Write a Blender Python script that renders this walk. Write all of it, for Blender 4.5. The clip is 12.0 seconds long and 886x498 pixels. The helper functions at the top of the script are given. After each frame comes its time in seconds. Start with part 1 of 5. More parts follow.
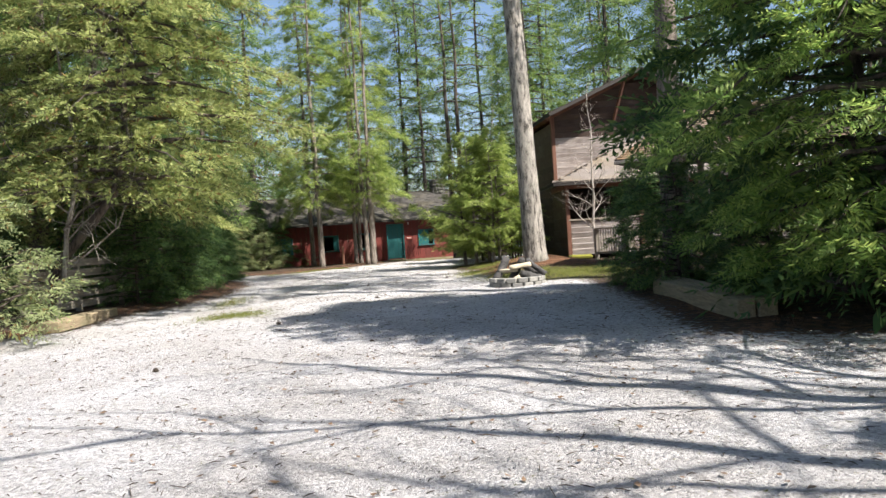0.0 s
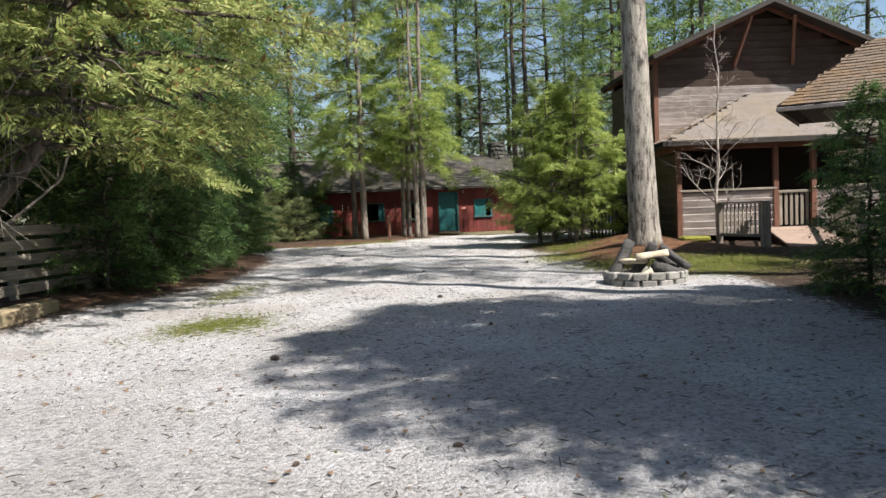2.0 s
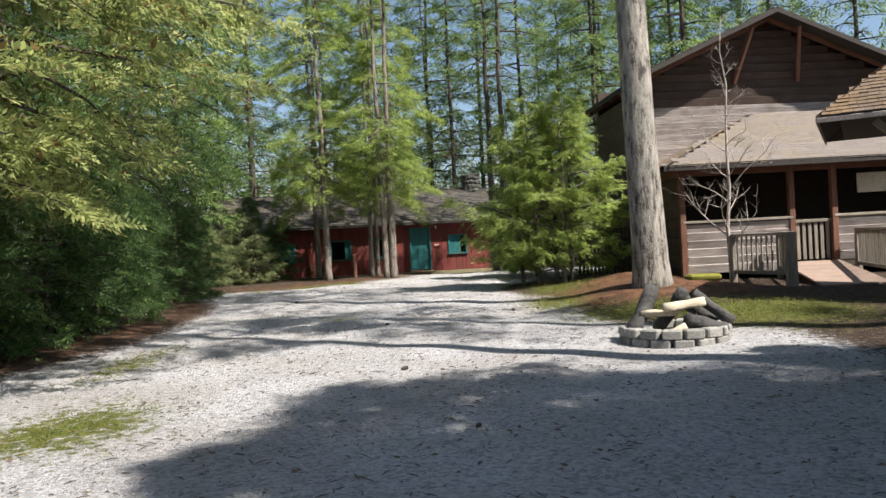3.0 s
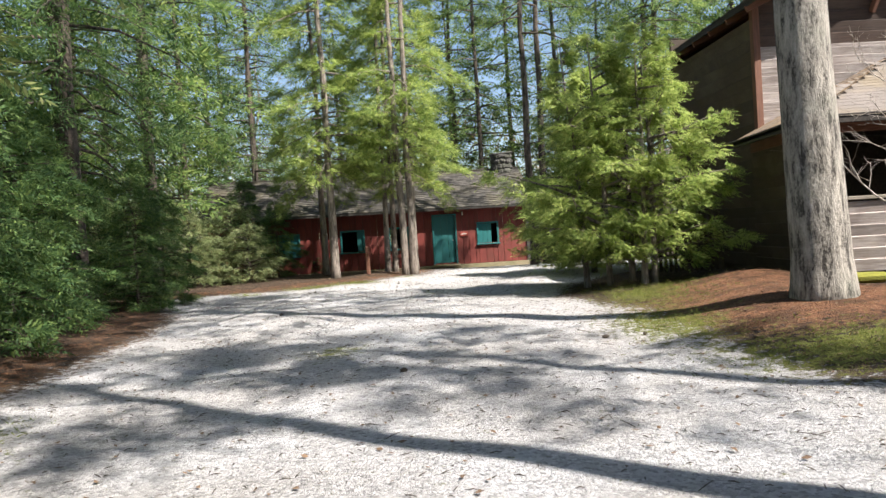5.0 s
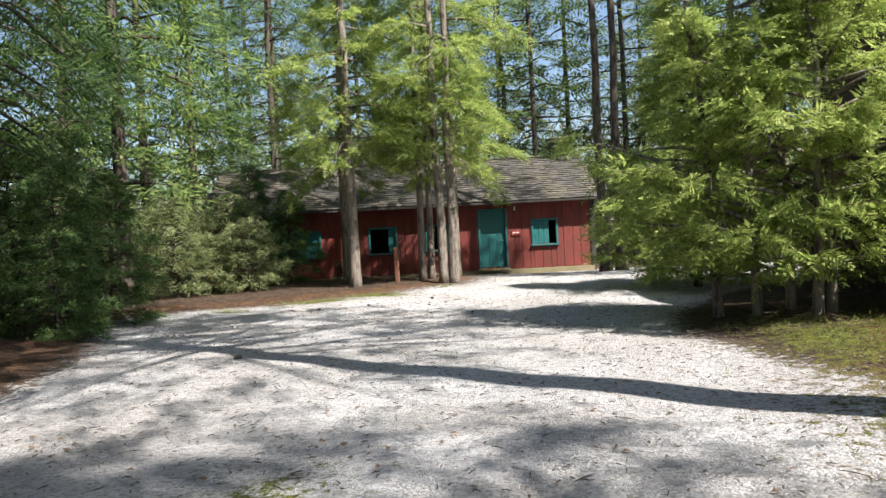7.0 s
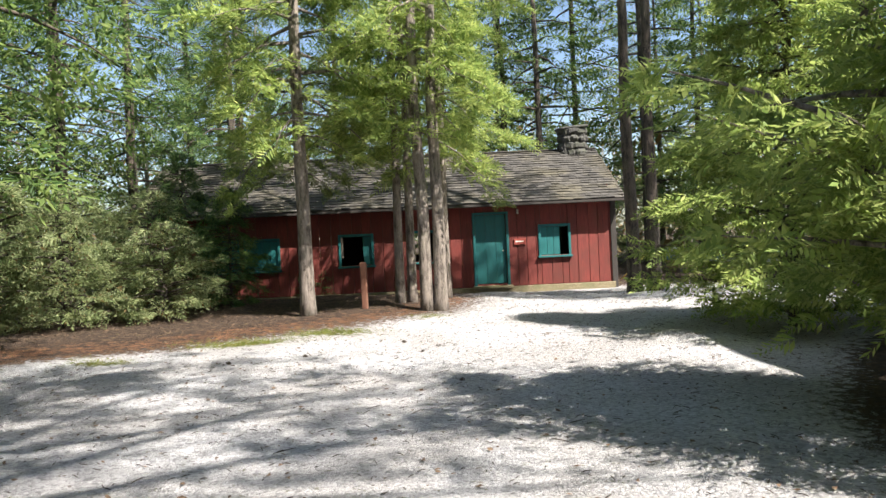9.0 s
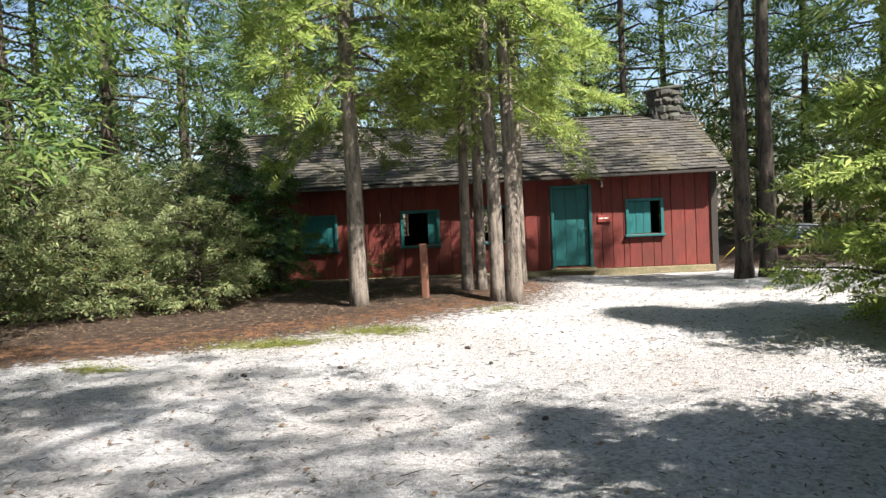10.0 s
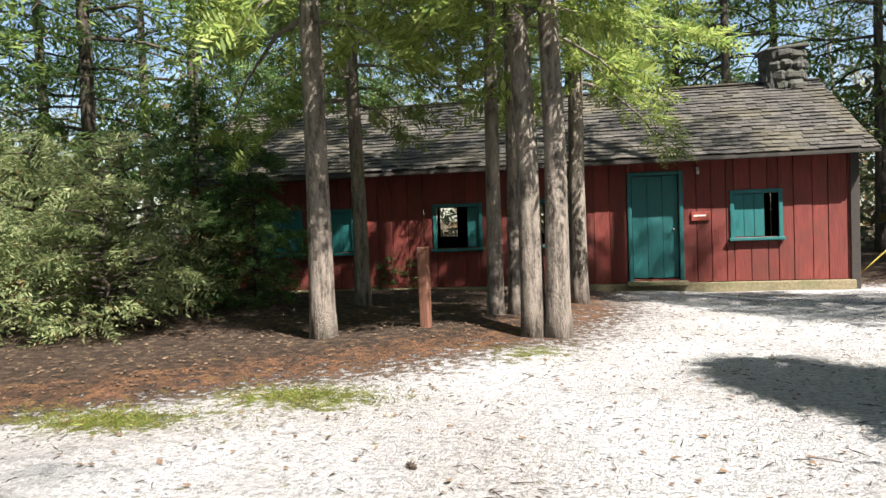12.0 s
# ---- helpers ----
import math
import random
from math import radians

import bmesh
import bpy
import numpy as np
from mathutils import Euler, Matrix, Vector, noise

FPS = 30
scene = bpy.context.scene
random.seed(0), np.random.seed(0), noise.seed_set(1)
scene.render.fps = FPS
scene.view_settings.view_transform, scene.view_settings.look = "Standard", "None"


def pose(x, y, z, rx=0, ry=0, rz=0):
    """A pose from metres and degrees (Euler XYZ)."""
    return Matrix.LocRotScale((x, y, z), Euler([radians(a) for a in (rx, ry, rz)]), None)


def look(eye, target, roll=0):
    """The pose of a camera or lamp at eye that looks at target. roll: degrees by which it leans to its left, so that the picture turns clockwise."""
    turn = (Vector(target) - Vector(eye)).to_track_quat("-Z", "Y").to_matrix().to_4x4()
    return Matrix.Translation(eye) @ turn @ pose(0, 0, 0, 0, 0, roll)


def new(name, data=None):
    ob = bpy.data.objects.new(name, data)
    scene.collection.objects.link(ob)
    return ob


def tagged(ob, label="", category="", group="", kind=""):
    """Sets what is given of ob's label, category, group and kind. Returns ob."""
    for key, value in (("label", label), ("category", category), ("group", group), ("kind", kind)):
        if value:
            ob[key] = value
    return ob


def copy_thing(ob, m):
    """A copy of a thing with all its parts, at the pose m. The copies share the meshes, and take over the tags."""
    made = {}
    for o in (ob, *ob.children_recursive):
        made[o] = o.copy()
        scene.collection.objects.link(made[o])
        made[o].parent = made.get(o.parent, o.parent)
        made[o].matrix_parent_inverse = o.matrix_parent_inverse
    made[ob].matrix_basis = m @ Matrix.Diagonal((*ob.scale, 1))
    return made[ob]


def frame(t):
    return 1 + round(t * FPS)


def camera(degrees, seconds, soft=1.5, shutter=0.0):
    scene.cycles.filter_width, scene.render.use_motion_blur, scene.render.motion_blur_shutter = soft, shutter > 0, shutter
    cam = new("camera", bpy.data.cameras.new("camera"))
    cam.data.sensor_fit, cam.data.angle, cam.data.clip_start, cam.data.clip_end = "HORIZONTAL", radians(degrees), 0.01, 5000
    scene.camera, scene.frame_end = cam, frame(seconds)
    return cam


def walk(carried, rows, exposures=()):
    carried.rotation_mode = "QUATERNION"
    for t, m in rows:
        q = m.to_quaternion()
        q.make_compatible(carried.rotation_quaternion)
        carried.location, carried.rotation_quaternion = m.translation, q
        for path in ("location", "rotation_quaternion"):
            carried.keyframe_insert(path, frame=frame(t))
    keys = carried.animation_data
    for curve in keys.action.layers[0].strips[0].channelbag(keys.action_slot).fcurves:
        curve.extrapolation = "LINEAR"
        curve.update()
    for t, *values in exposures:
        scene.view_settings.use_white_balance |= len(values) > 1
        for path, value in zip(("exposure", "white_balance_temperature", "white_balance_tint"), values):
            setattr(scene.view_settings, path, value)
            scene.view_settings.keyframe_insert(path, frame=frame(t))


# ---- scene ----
cam = camera(61.6, 12.0)
METRES, EYE, TILT, LEAN, TURN = 29.5, 1.21, 0.0, 0.0, 0.0
ROWS = [
    (0.0, 0.0, 0.0, 0.0, -0.07, -0.99, 3.76),
    (0.5, -0.0056, 0.0426, 0.0013, 0.83, -2.13, 3.5),
    (1.0, -0.0116, 0.0878, 0.0013, 2.58, -2.91, 1.96),
    (1.5, -0.0202, 0.1333, 0.0017, 3.93, -2.76, 1.62),
    (2.0, -0.0254, 0.1777, 0.0012, 3.39, -3.09, 2.19),
    (2.5, -0.0278, 0.2253, 0.0022, 1.84, -0.04, 2.48),
    (3.0, -0.0275, 0.2712, 0.0022, 1.35, -0.41, 3.0),
    (3.5, -0.0275, 0.3127, 0.0027, 1.93, -2.73, 2.3),
    (5.5, -0.0474, 0.4825, 0.0021, 3.3, -0.82, 4.21),
    (6.0, -0.0491, 0.5246, 0.0016, 3.02, -0.9, 5.18),
    (6.5, -0.0508, 0.5671, 0.002, 3.5, -2.22, 2.86),
    (7.0, -0.0546, 0.6126, 0.0022, 6.37, -1.04, 2.93),
    (9.0, -0.0643, 0.7763, 0.0064, 6.03, -0.73, 2.66),
    (9.5, -0.0697, 0.814, 0.0066, 6.18, -1.55, 2.6),
    (10.0, -0.0727, 0.8507, 0.0075, 11.65, -2.36, 2.67),
    (10.5, -0.0712, 0.8874, 0.0053, 13.69, -2.25, 1.47),
    (11.0, -0.0702, 0.9247, 0.0041, 18.58, -1.44, 0.97),
    (11.5, -0.0712, 0.9595, 0.0037, 18.64, -2.28, 2.28),
    (12.0, -0.0733, 0.9953, 0.0023, 18.28, -1.98, 2.09),
]
walk(cam, [(t, pose(0, 0, EYE, TILT, LEAN, TURN) @ pose(METRES * x, METRES * y, METRES * z, 90 + pitch, roll, yaw)) for t, x, y, z, yaw, pitch, roll in ROWS],
     exposures=[(0.0, 1.34), (1.0, 1.2), (2.5, 1.06), (3.5, 1.13), (5.5, 1.46), (7.0, 1.4), (9.5, 1.62), (10.5, 1.6), (12.0, 1.6)])

# ---- world and sun ----
SUN_ELEVATION, SUN_AZIMUTH = radians(52), math.atan2(-0.54, 0.84)
SUN_DIR = Vector((math.cos(SUN_ELEVATION) * math.cos(SUN_AZIMUTH), math.cos(SUN_ELEVATION) * math.sin(SUN_AZIMUTH), math.sin(SUN_ELEVATION)))
world = bpy.data.worlds.new("sky")
scene.world = world
world.use_nodes = True
sky = world.node_tree.nodes.new("ShaderNodeTexSky")
sky.sky_type, sky.sun_disc = "NISHITA", False
sky.sun_elevation, sky.sun_rotation = SUN_ELEVATION, math.pi / 2 - SUN_AZIMUTH
background = world.node_tree.nodes["Background"]
background.inputs["Strength"].default_value = 0.072
world.node_tree.links.new(sky.outputs["Color"], background.inputs["Color"])
sun_data = bpy.data.lights.new("sun", "SUN")
sun_data.energy, sun_data.angle, sun_data.color = 5.0, radians(0.55), (1.0, 0.95, 0.87)
sun = new("sun", sun_data)
sun.matrix_world = look(SUN_DIR * 60, (0, 0, 0))


# ---- materials ----
def nodes_of(name):
    m = bpy.data.materials.new(name)
    m.use_nodes = True
    return m, m.node_tree.nodes, m.node_tree.links


def noise_node(n, l, coord, scale, detail=6.0, rough=0.6, stretch=None):
    if stretch:
        mp = n.new("ShaderNodeMapping")
        mp.inputs["Scale"].default_value = stretch
        l.new(coord, mp.inputs["Vector"])
        coord = mp.outputs["Vector"]
    t = n.new("ShaderNodeTexNoise")
    t.inputs["Scale"].default_value, t.inputs["Detail"].default_value, t.inputs["Roughness"].default_value = scale, detail, rough
    l.new(coord, t.inputs["Vector"])
    return t.outputs["Fac"]


def ramp_node(n, l, fac, stops):
    r = n.new("ShaderNodeValToRGB")
    while len(r.color_ramp.elements) < len(stops):
        r.color_ramp.elements.new(0.5)
    for e, (p, c) in zip(r.color_ramp.elements, stops):
        e.position, e.color = p, (*c, 1)
    l.new(fac, r.inputs["Fac"])
    return r.outputs["Color"]


def mix_node(n, l, fac, a, b, mode="MIX"):
    m = n.new("ShaderNodeMix")
    m.data_type, m.blend_type = "RGBA", mode
    for socket, v in ((m.inputs[0], fac), (m.inputs[6], a), (m.inputs[7], b)):
        if isinstance(v, (int, float)):
            socket.default_value = v
        elif isinstance(v, tuple):
            socket.default_value = (*v, 1)
        else:
            l.new(v, socket)
    return m.outputs[2]


def math_node(n, l, op, a, b=0.0, clamp=False):
    m = n.new("ShaderNodeMath")
    m.operation, m.use_clamp = op, clamp
    for socket, v in zip(m.inputs, (a, b)):
        if isinstance(v, (int, float)):
            socket.default_value = v
        else:
            l.new(v, socket)
    return m.outputs[0]


def bump_node(n, l, height, strength, distance):
    b = n.new("ShaderNodeBump")
    b.inputs["Strength"].default_value, b.inputs["Distance"].default_value = strength, distance
    l.new(height, b.inputs["Height"])
    return b.outputs["Normal"]


def surface(name, dark, light, fine=30.0, broad=2.0, stain=None, stain_amount=0.4, rough=0.85, bump=0.5, depth=0.01, stretch=None, vary=0.25, metal=0.0):
    """Painted, wooden or mineral surface: fine grain, broad blotches, a stain colour, and a random shift from piece to piece."""
    m, n, l = nodes_of(name)
    p = n["Principled BSDF"]
    tc = n.new("ShaderNodeTexCoord").outputs["Object"]
    info = n.new("ShaderNodeObjectInfo").outputs["Random"]
    shift = n.new("ShaderNodeVectorMath")
    shift.operation = "ADD"
    l.new(tc, shift.inputs[0])
    comb = n.new("ShaderNodeCombineXYZ")
    big = math_node(n, l, "MULTIPLY", info, 37.0)
    for i in range(3):
        l.new(big, comb.inputs[i])
    l.new(comb.outputs[0], shift.inputs[1])
    at = shift.outputs[0]
    grain = noise_node(n, l, at, fine, 8, 0.65, stretch)
    blotch = noise_node(n, l, at, broad, 4, 0.6)
    col = ramp_node(n, l, grain, [(0.3, dark), (0.7, light)])
    if stain:
        k = ramp_node(n, l, blotch, [(0.45, (0, 0, 0)), (0.72, (stain_amount,) * 3)])
        col = mix_node(n, l, k, col, stain)
    hsv = n.new("ShaderNodeHueSaturation")
    l.new(col, hsv.inputs["Color"])
    l.new(math_node(n, l, "ADD", math_node(n, l, "MULTIPLY", info, vary), 1.0 - vary / 2), hsv.inputs["Value"])
    l.new(hsv.outputs["Color"], p.inputs["Base Color"])
    p.inputs["Metallic"].default_value = metal
    l.new(math_node(n, l, "ADD", math_node(n, l, "MULTIPLY", grain, 0.2), rough - 0.1, True), p.inputs["Roughness"])
    l.new(bump_node(n, l, grain, bump, depth), p.inputs["Normal"])
    return m


def leaf(name, deep, mid, tip, translucent=0.35, brown=0.0):
    """Needle sprays: colour changes from spray to spray and in broad patches; some light passes through."""
    m, n, l = nodes_of(name)
    p = n["Principled BSDF"]
    g = n.new("ShaderNodeNewGeometry")
    isl = g.outputs["Random Per Island"]
    patch = noise_node(n, l, n.new("ShaderNodeTexCoord").outputs["Object"], 0.9, 3, 0.6)
    v = math_node(n, l, "ADD", math_node(n, l, "MULTIPLY", isl, 0.6), math_node(n, l, "MULTIPLY", patch, 0.5))
    stops = [(0.2, deep), (0.55, mid), (0.92, tip)]
    col = ramp_node(n, l, v, stops)
    if brown:
        k = math_node(n, l, "GREATER_THAN", isl, 1.0 - brown)
        col = mix_node(n, l, k, col, (0.20, 0.13, 0.05))
    l.new(col, p.inputs["Base Color"])
    p.inputs["Roughness"].default_value = 0.55
    p.inputs["Specular IOR Level"].default_value = 0.25
    t = n.new("ShaderNodeBsdfTranslucent")
    l.new(col, t.inputs["Color"])
    ms = n.new("ShaderNodeMixShader")
    ms.inputs[0].default_value = translucent
    l.new(p.outputs[0], ms.inputs[1])
    l.new(t.outputs[0], ms.inputs[2])
    l.new(ms.outputs[0], n["Material Output"].inputs["Surface"])
    return m


def bark(name, dark, light, moss=(0.10, 0.12, 0.04), moss_amount=0.3, ridge=9.0):
    m, n, l = nodes_of(name)
    p = n["Principled BSDF"]
    tc = n.new("ShaderNodeTexCoord").outputs["Object"]
    furrow = noise_node(n, l, tc, ridge, 6, 0.65, (1, 1, 0.24))
    flake = noise_node(n, l, tc, 45, 6, 0.7, (1, 1, 0.5))
    lichen = noise_node(n, l, tc, 1.6, 5, 0.65)
    h = math_node(n, l, "ADD", math_node(n, l, "MULTIPLY", furrow, 0.75), math_node(n, l, "MULTIPLY", flake, 0.35))
    col = ramp_node(n, l, h, [(0.46, dark), (0.53, tuple(0.5 * (a + b) for a, b in zip(dark, light))), (0.66, light)])
    k = ramp_node(n, l, lichen, [(0.52, (0, 0, 0)), (0.7, (moss_amount,) * 3)])
    col = mix_node(n, l, k, col, moss)
    l.new(col, p.inputs["Base Color"])
    p.inputs["Roughness"].default_value = 0.9
    l.new(bump_node(n, l, h, 1.0, 0.05), p.inputs["Normal"])
    return m


def ground_material():
    """Pale gravel, reddish pine straw, moss and grass, blended by how much of each lies on the ground there."""
    m, n, l = nodes_of("ground")
    p = n["Principled BSDF"]
    tc = n.new("ShaderNodeTexCoord").outputs["Object"]

    def lay(key):
        a = n.new("ShaderNodeAttribute")
        a.attribute_name = key
        return a.outputs["Fac"]
    fine = noise_node(n, l, tc, 55, 6, 0.75)
    mid = noise_node(n, l, tc, 9, 6, 0.7)
    broad = noise_node(n, l, tc, 0.55, 5, 0.6)
    vor = n.new("ShaderNodeTexVoronoi")
    vor.inputs["Scale"].default_value = 38
    l.new(tc, vor.inputs["Vector"])
    stone = vor.outputs["Distance"]
    cell = n.new("ShaderNodeSeparateColor")
    l.new(vor.outputs["Color"], cell.inputs["Color"])
    gravel = ramp_node(n, l, math_node(n, l, "ADD", math_node(n, l, "MULTIPLY", cell.outputs[0], 0.55), math_node(n, l, "MULTIPLY", fine, 0.45)),
                       [(0.10, (0.20, 0.196, 0.20)), (0.36, (0.48, 0.472, 0.485)), (0.82, (0.69, 0.68, 0.70))])
    dust = ramp_node(n, l, broad, [(0.4, (0.80, 0.77, 0.74)), (0.65, (1.0, 0.99, 0.99))])
    gravel = mix_node(n, l, 1.0, gravel, dust, "MULTIPLY")
    crumbs = ramp_node(n, l, noise_node(n, l, tc, 24, 4, 0.8, (1, 0.55, 1)), [(0.62, (0, 0, 0)), (0.67, (0.75,) * 3)])
    gravel = mix_node(n, l, crumbs, gravel, (0.16, 0.13, 0.10))
    clumps = ramp_node(n, l, noise_node(n, l, tc, 6.5, 7, 0.75, (1, 0.6, 1)), [(0.60, (0, 0, 0)), (0.70, (0.55,) * 3)])
    gravel = mix_node(n, l, clumps, gravel, (0.20, 0.17, 0.145))
    straw = ramp_node(n, l, noise_node(n, l, tc, 60, 8, 0.8, (1, 0.3, 1)), [(0.34, (0.04, 0.020, 0.012)), (0.5, (0.19, 0.088, 0.048)), (0.70, (0.45, 0.25, 0.14))])
    straw = mix_node(n, l, ramp_node(n, l, noise_node(n, l, tc, 2.2, 5, 0.7), [(0.40, (0.65,) * 3), (0.58, (0, 0, 0))]), straw, (0.035, 0.022, 0.015))
    grass = ramp_node(n, l, noise_node(n, l, tc, 70, 6, 0.8), [(0.3, (0.05, 0.06, 0.014)), (0.52, (0.13, 0.14, 0.03)), (0.72, (0.26, 0.24, 0.07))])
    soil = ramp_node(n, l, mid, [(0.32, (0.020, 0.014, 0.011)), (0.55, (0.075, 0.05, 0.036)), (0.68, (0.19, 0.14, 0.105))])

    def blend(key, below, above, soft):
        edge = math_node(n, l, "ADD", lay(key), math_node(n, l, "MULTIPLY", math_node(n, l, "SUBTRACT", mid, 0.5), soft * 2.4))
        edge = math_node(n, l, "ADD", edge, math_node(n, l, "MULTIPLY", math_node(n, l, "SUBTRACT", fine, 0.5), soft * 1.6))
        k = ramp_node(n, l, edge, [(0.38, (0, 0, 0)), (0.62, (1, 1, 1))])
        return mix_node(n, l, k, below, above)
    col = blend("soil", gravel, soil, 0.8)
    col = blend("straw", col, straw, 1.0)
    col = blend("grass", col, grass, 1.1)
    l.new(col, p.inputs["Base Color"])
    p.inputs["Roughness"].default_value = 0.95
    p.inputs["Specular IOR Level"].default_value = 0.2
    h = math_node(n, l, "ADD", math_node(n, l, "MULTIPLY", stone, -0.5), math_node(n, l, "ADD", math_node(n, l, "MULTIPLY", mid, 1.4), math_node(n, l, "MULTIPLY", fine, 0.7)))
    l.new(bump_node(n, l, h, 1.0, 0.05), p.inputs["Normal"])
    return m


GROUND = ground_material()
RED_PAINT = surface("weathered_red_paint", (0.10, 0.017, 0.014), (0.23, 0.042, 0.032), 40, 1.6, (0.10, 0.03, 0.02), 0.6, 0.8, 0.5, 0.006, (1, 1, 0.08), 0.35)
TEAL_PAINT = surface("teal_paint", (0.006, 0.085, 0.088), (0.014, 0.15, 0.15), 45, 2.0, (0.02, 0.10, 0.10), 0.5, 0.6, 0.35, 0.004, (1, 1, 0.1), 0.15)
BROWN_BOARD = surface("shaded_brown_board", (0.024, 0.013, 0.009), (0.07, 0.041, 0.03), 38, 1.2, (0.10, 0.075, 0.065), 0.4, 0.82, 0.6, 0.008, (0.06, 1, 1), 0.4)
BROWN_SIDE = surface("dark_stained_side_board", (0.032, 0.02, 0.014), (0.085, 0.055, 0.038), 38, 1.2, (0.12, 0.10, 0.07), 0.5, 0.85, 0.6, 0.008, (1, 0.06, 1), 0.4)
GREY_BOARD = surface("pale_grey_board", (0.22, 0.18, 0.162), (0.54, 0.48, 0.455), 36, 1.4, (0.14, 0.10, 0.085), 0.6, 0.85, 0.6, 0.008, (0.06, 1, 1), 0.35)
REDWOOD = surface("reddish_stained_post", (0.10, 0.040, 0.024), (0.21, 0.095, 0.06), 36, 1.4, (0.07, 0.035, 0.022), 0.5, 0.8, 0.5, 0.006, (1, 1, 0.07), 0.3)
GREY_WOOD = surface("grey_weathered_timber", (0.15, 0.125, 0.10), (0.36, 0.31, 0.26), 40, 1.3, (0.10, 0.11, 0.06), 0.5, 0.88, 0.6, 0.008, (1, 1, 0.08), 0.3)
OLD_TIMBER = surface("old_timber_beam", (0.16, 0.12, 0.075), (0.36, 0.28, 0.18), 40, 1.5, (0.12, 0.13, 0.06), 0.5, 0.9, 0.7, 0.01, (1, 0.08, 1), 0.25)
SILL_LOG = surface("algae_stained_sill", (0.14, 0.11, 0.06), (0.36, 0.30, 0.19), 30, 1.8, (0.13, 0.14, 0.06), 0.7, 0.9, 0.6, 0.012, (0.12, 1, 1), 0.3)
SHINGLE = surface("grey_roof_shingle", (0.014, 0.013, 0.012), (0.10, 0.09, 0.082), 22, 0.9, (0.10, 0.085, 0.05), 0.7, 0.92, 0.8, 0.012, None, 0.5)
PORCH_SHINGLE = surface("brown_asphalt_shingle", (0.12, 0.10, 0.088), (0.21, 0.18, 0.165), 60, 0.8, (0.20, 0.15, 0.075), 0.5, 0.95, 0.5, 0.006, None, 0.2)
MOSS_SHINGLE = surface("mossy_shake", (0.09, 0.062, 0.045), (0.24, 0.18, 0.135), 28, 1.3, (0.22, 0.125, 0.045), 0.7, 0.92, 0.8, 0.012, None, 0.4)
DARK_ROOF = surface("dark_roof_edge", (0.02, 0.017, 0.015), (0.06, 0.05, 0.045), 30, 1.0, None, 0, 0.9, 0.4, 0.006)
STONE = surface("dark_field_stone", (0.022, 0.021, 0.02), (0.10, 0.095, 0.088), 14, 2.5, (0.09, 0.10, 0.06), 0.5, 0.9, 1.0, 0.02, None, 0.5)
PIT_STONE = surface("grey_concrete_block", (0.16, 0.152, 0.14), (0.37, 0.355, 0.33), 30, 3.0, (0.16, 0.155, 0.12), 0.5, 0.95, 0.8, 0.012, None, 0.35)
CHAR = surface("charred_log", (0.012, 0.011, 0.010), (0.075, 0.07, 0.068), 22, 3, (0.16, 0.15, 0.145), 0.4, 0.9, 1.0, 0.02, None, 0.3)
PALE_LOG = surface("pale_split_log", (0.42, 0.34, 0.23), (0.70, 0.61, 0.47), 35, 2.5, (0.25, 0.19, 0.13), 0.3, 0.85, 0.5, 0.008, None, 0.2)
# one dark brown for the rooms, the porch inside and the cabin's back wall
INTERIOR = surface("dark_interior_board", (0.03, 0.022, 0.016), (0.08, 0.06, 0.045), 25, 1.0, None, 0, 0.9, 0.4, 0.006)
TWIG = surface("fallen_twig", (0.03, 0.022, 0.016), (0.10, 0.075, 0.055), 30, 3, None, 0, 0.9, 0.4, 0.004)
DEAD_LEAF = surface("dry_leaf", (0.06, 0.035, 0.022), (0.20, 0.13, 0.08), 20, 2, None, 0, 0.9, 0.4, 0.004)
SIGN_RED = surface("sign_red", (0.20, 0.03, 0.02), (0.28, 0.05, 0.035), 30, 2, None, 0, 0.7, 0.2, 0.003)
SIGN_WHITE = surface("sign_lettering", (0.66, 0.64, 0.60), (0.78, 0.76, 0.72), 30, 2, None, 0, 0.7, 0.2, 0.003)
METAL = surface("dull_metal", (0.25, 0.25, 0.24), (0.45, 0.44, 0.42), 30, 2, None, 0, 0.45, 0.2, 0.002, None, 0.1, 0.9)
PALE_BARK = bark("pale_grey_bark", (0.045, 0.038, 0.033), (0.40, 0.36, 0.315), (0.30, 0.31, 0.25), 0.35, 11)
GREY_BARK = bark("grey_brown_bark", (0.065, 0.051, 0.042), (0.27, 0.225, 0.19), (0.20, 0.20, 0.13), 0.4, 12)
DARK_BARK = bark("dark_hemlock_bark", (0.022, 0.017, 0.014), (0.115, 0.088, 0.07), (0.11, 0.115, 0.07), 0.35, 12)
TWIG_BARK = bark("grey_twigs", (0.12, 0.10, 0.085), (0.36, 0.32, 0.28), (0.24, 0.25, 0.20), 0.4, 20)
BIRCH_BARK = bark("pale_sapling_bark", (0.22, 0.18, 0.155), (0.52, 0.46, 0.41), (0.3, 0.3, 0.25), 0.2, 20)
NEEDLE = leaf("hemlock_needles", (0.055, 0.11, 0.035), (0.145, 0.225, 0.065), (0.34, 0.41, 0.13), 0.55)
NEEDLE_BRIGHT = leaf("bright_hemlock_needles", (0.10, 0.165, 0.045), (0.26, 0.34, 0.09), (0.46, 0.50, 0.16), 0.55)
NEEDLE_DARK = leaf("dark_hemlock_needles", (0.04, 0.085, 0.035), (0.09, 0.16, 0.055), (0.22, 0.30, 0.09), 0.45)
CEDAR = leaf("cedar_sprays", (0.10, 0.14, 0.05), (0.27, 0.31, 0.10), (0.50, 0.52, 0.22), 0.55, 0.07)
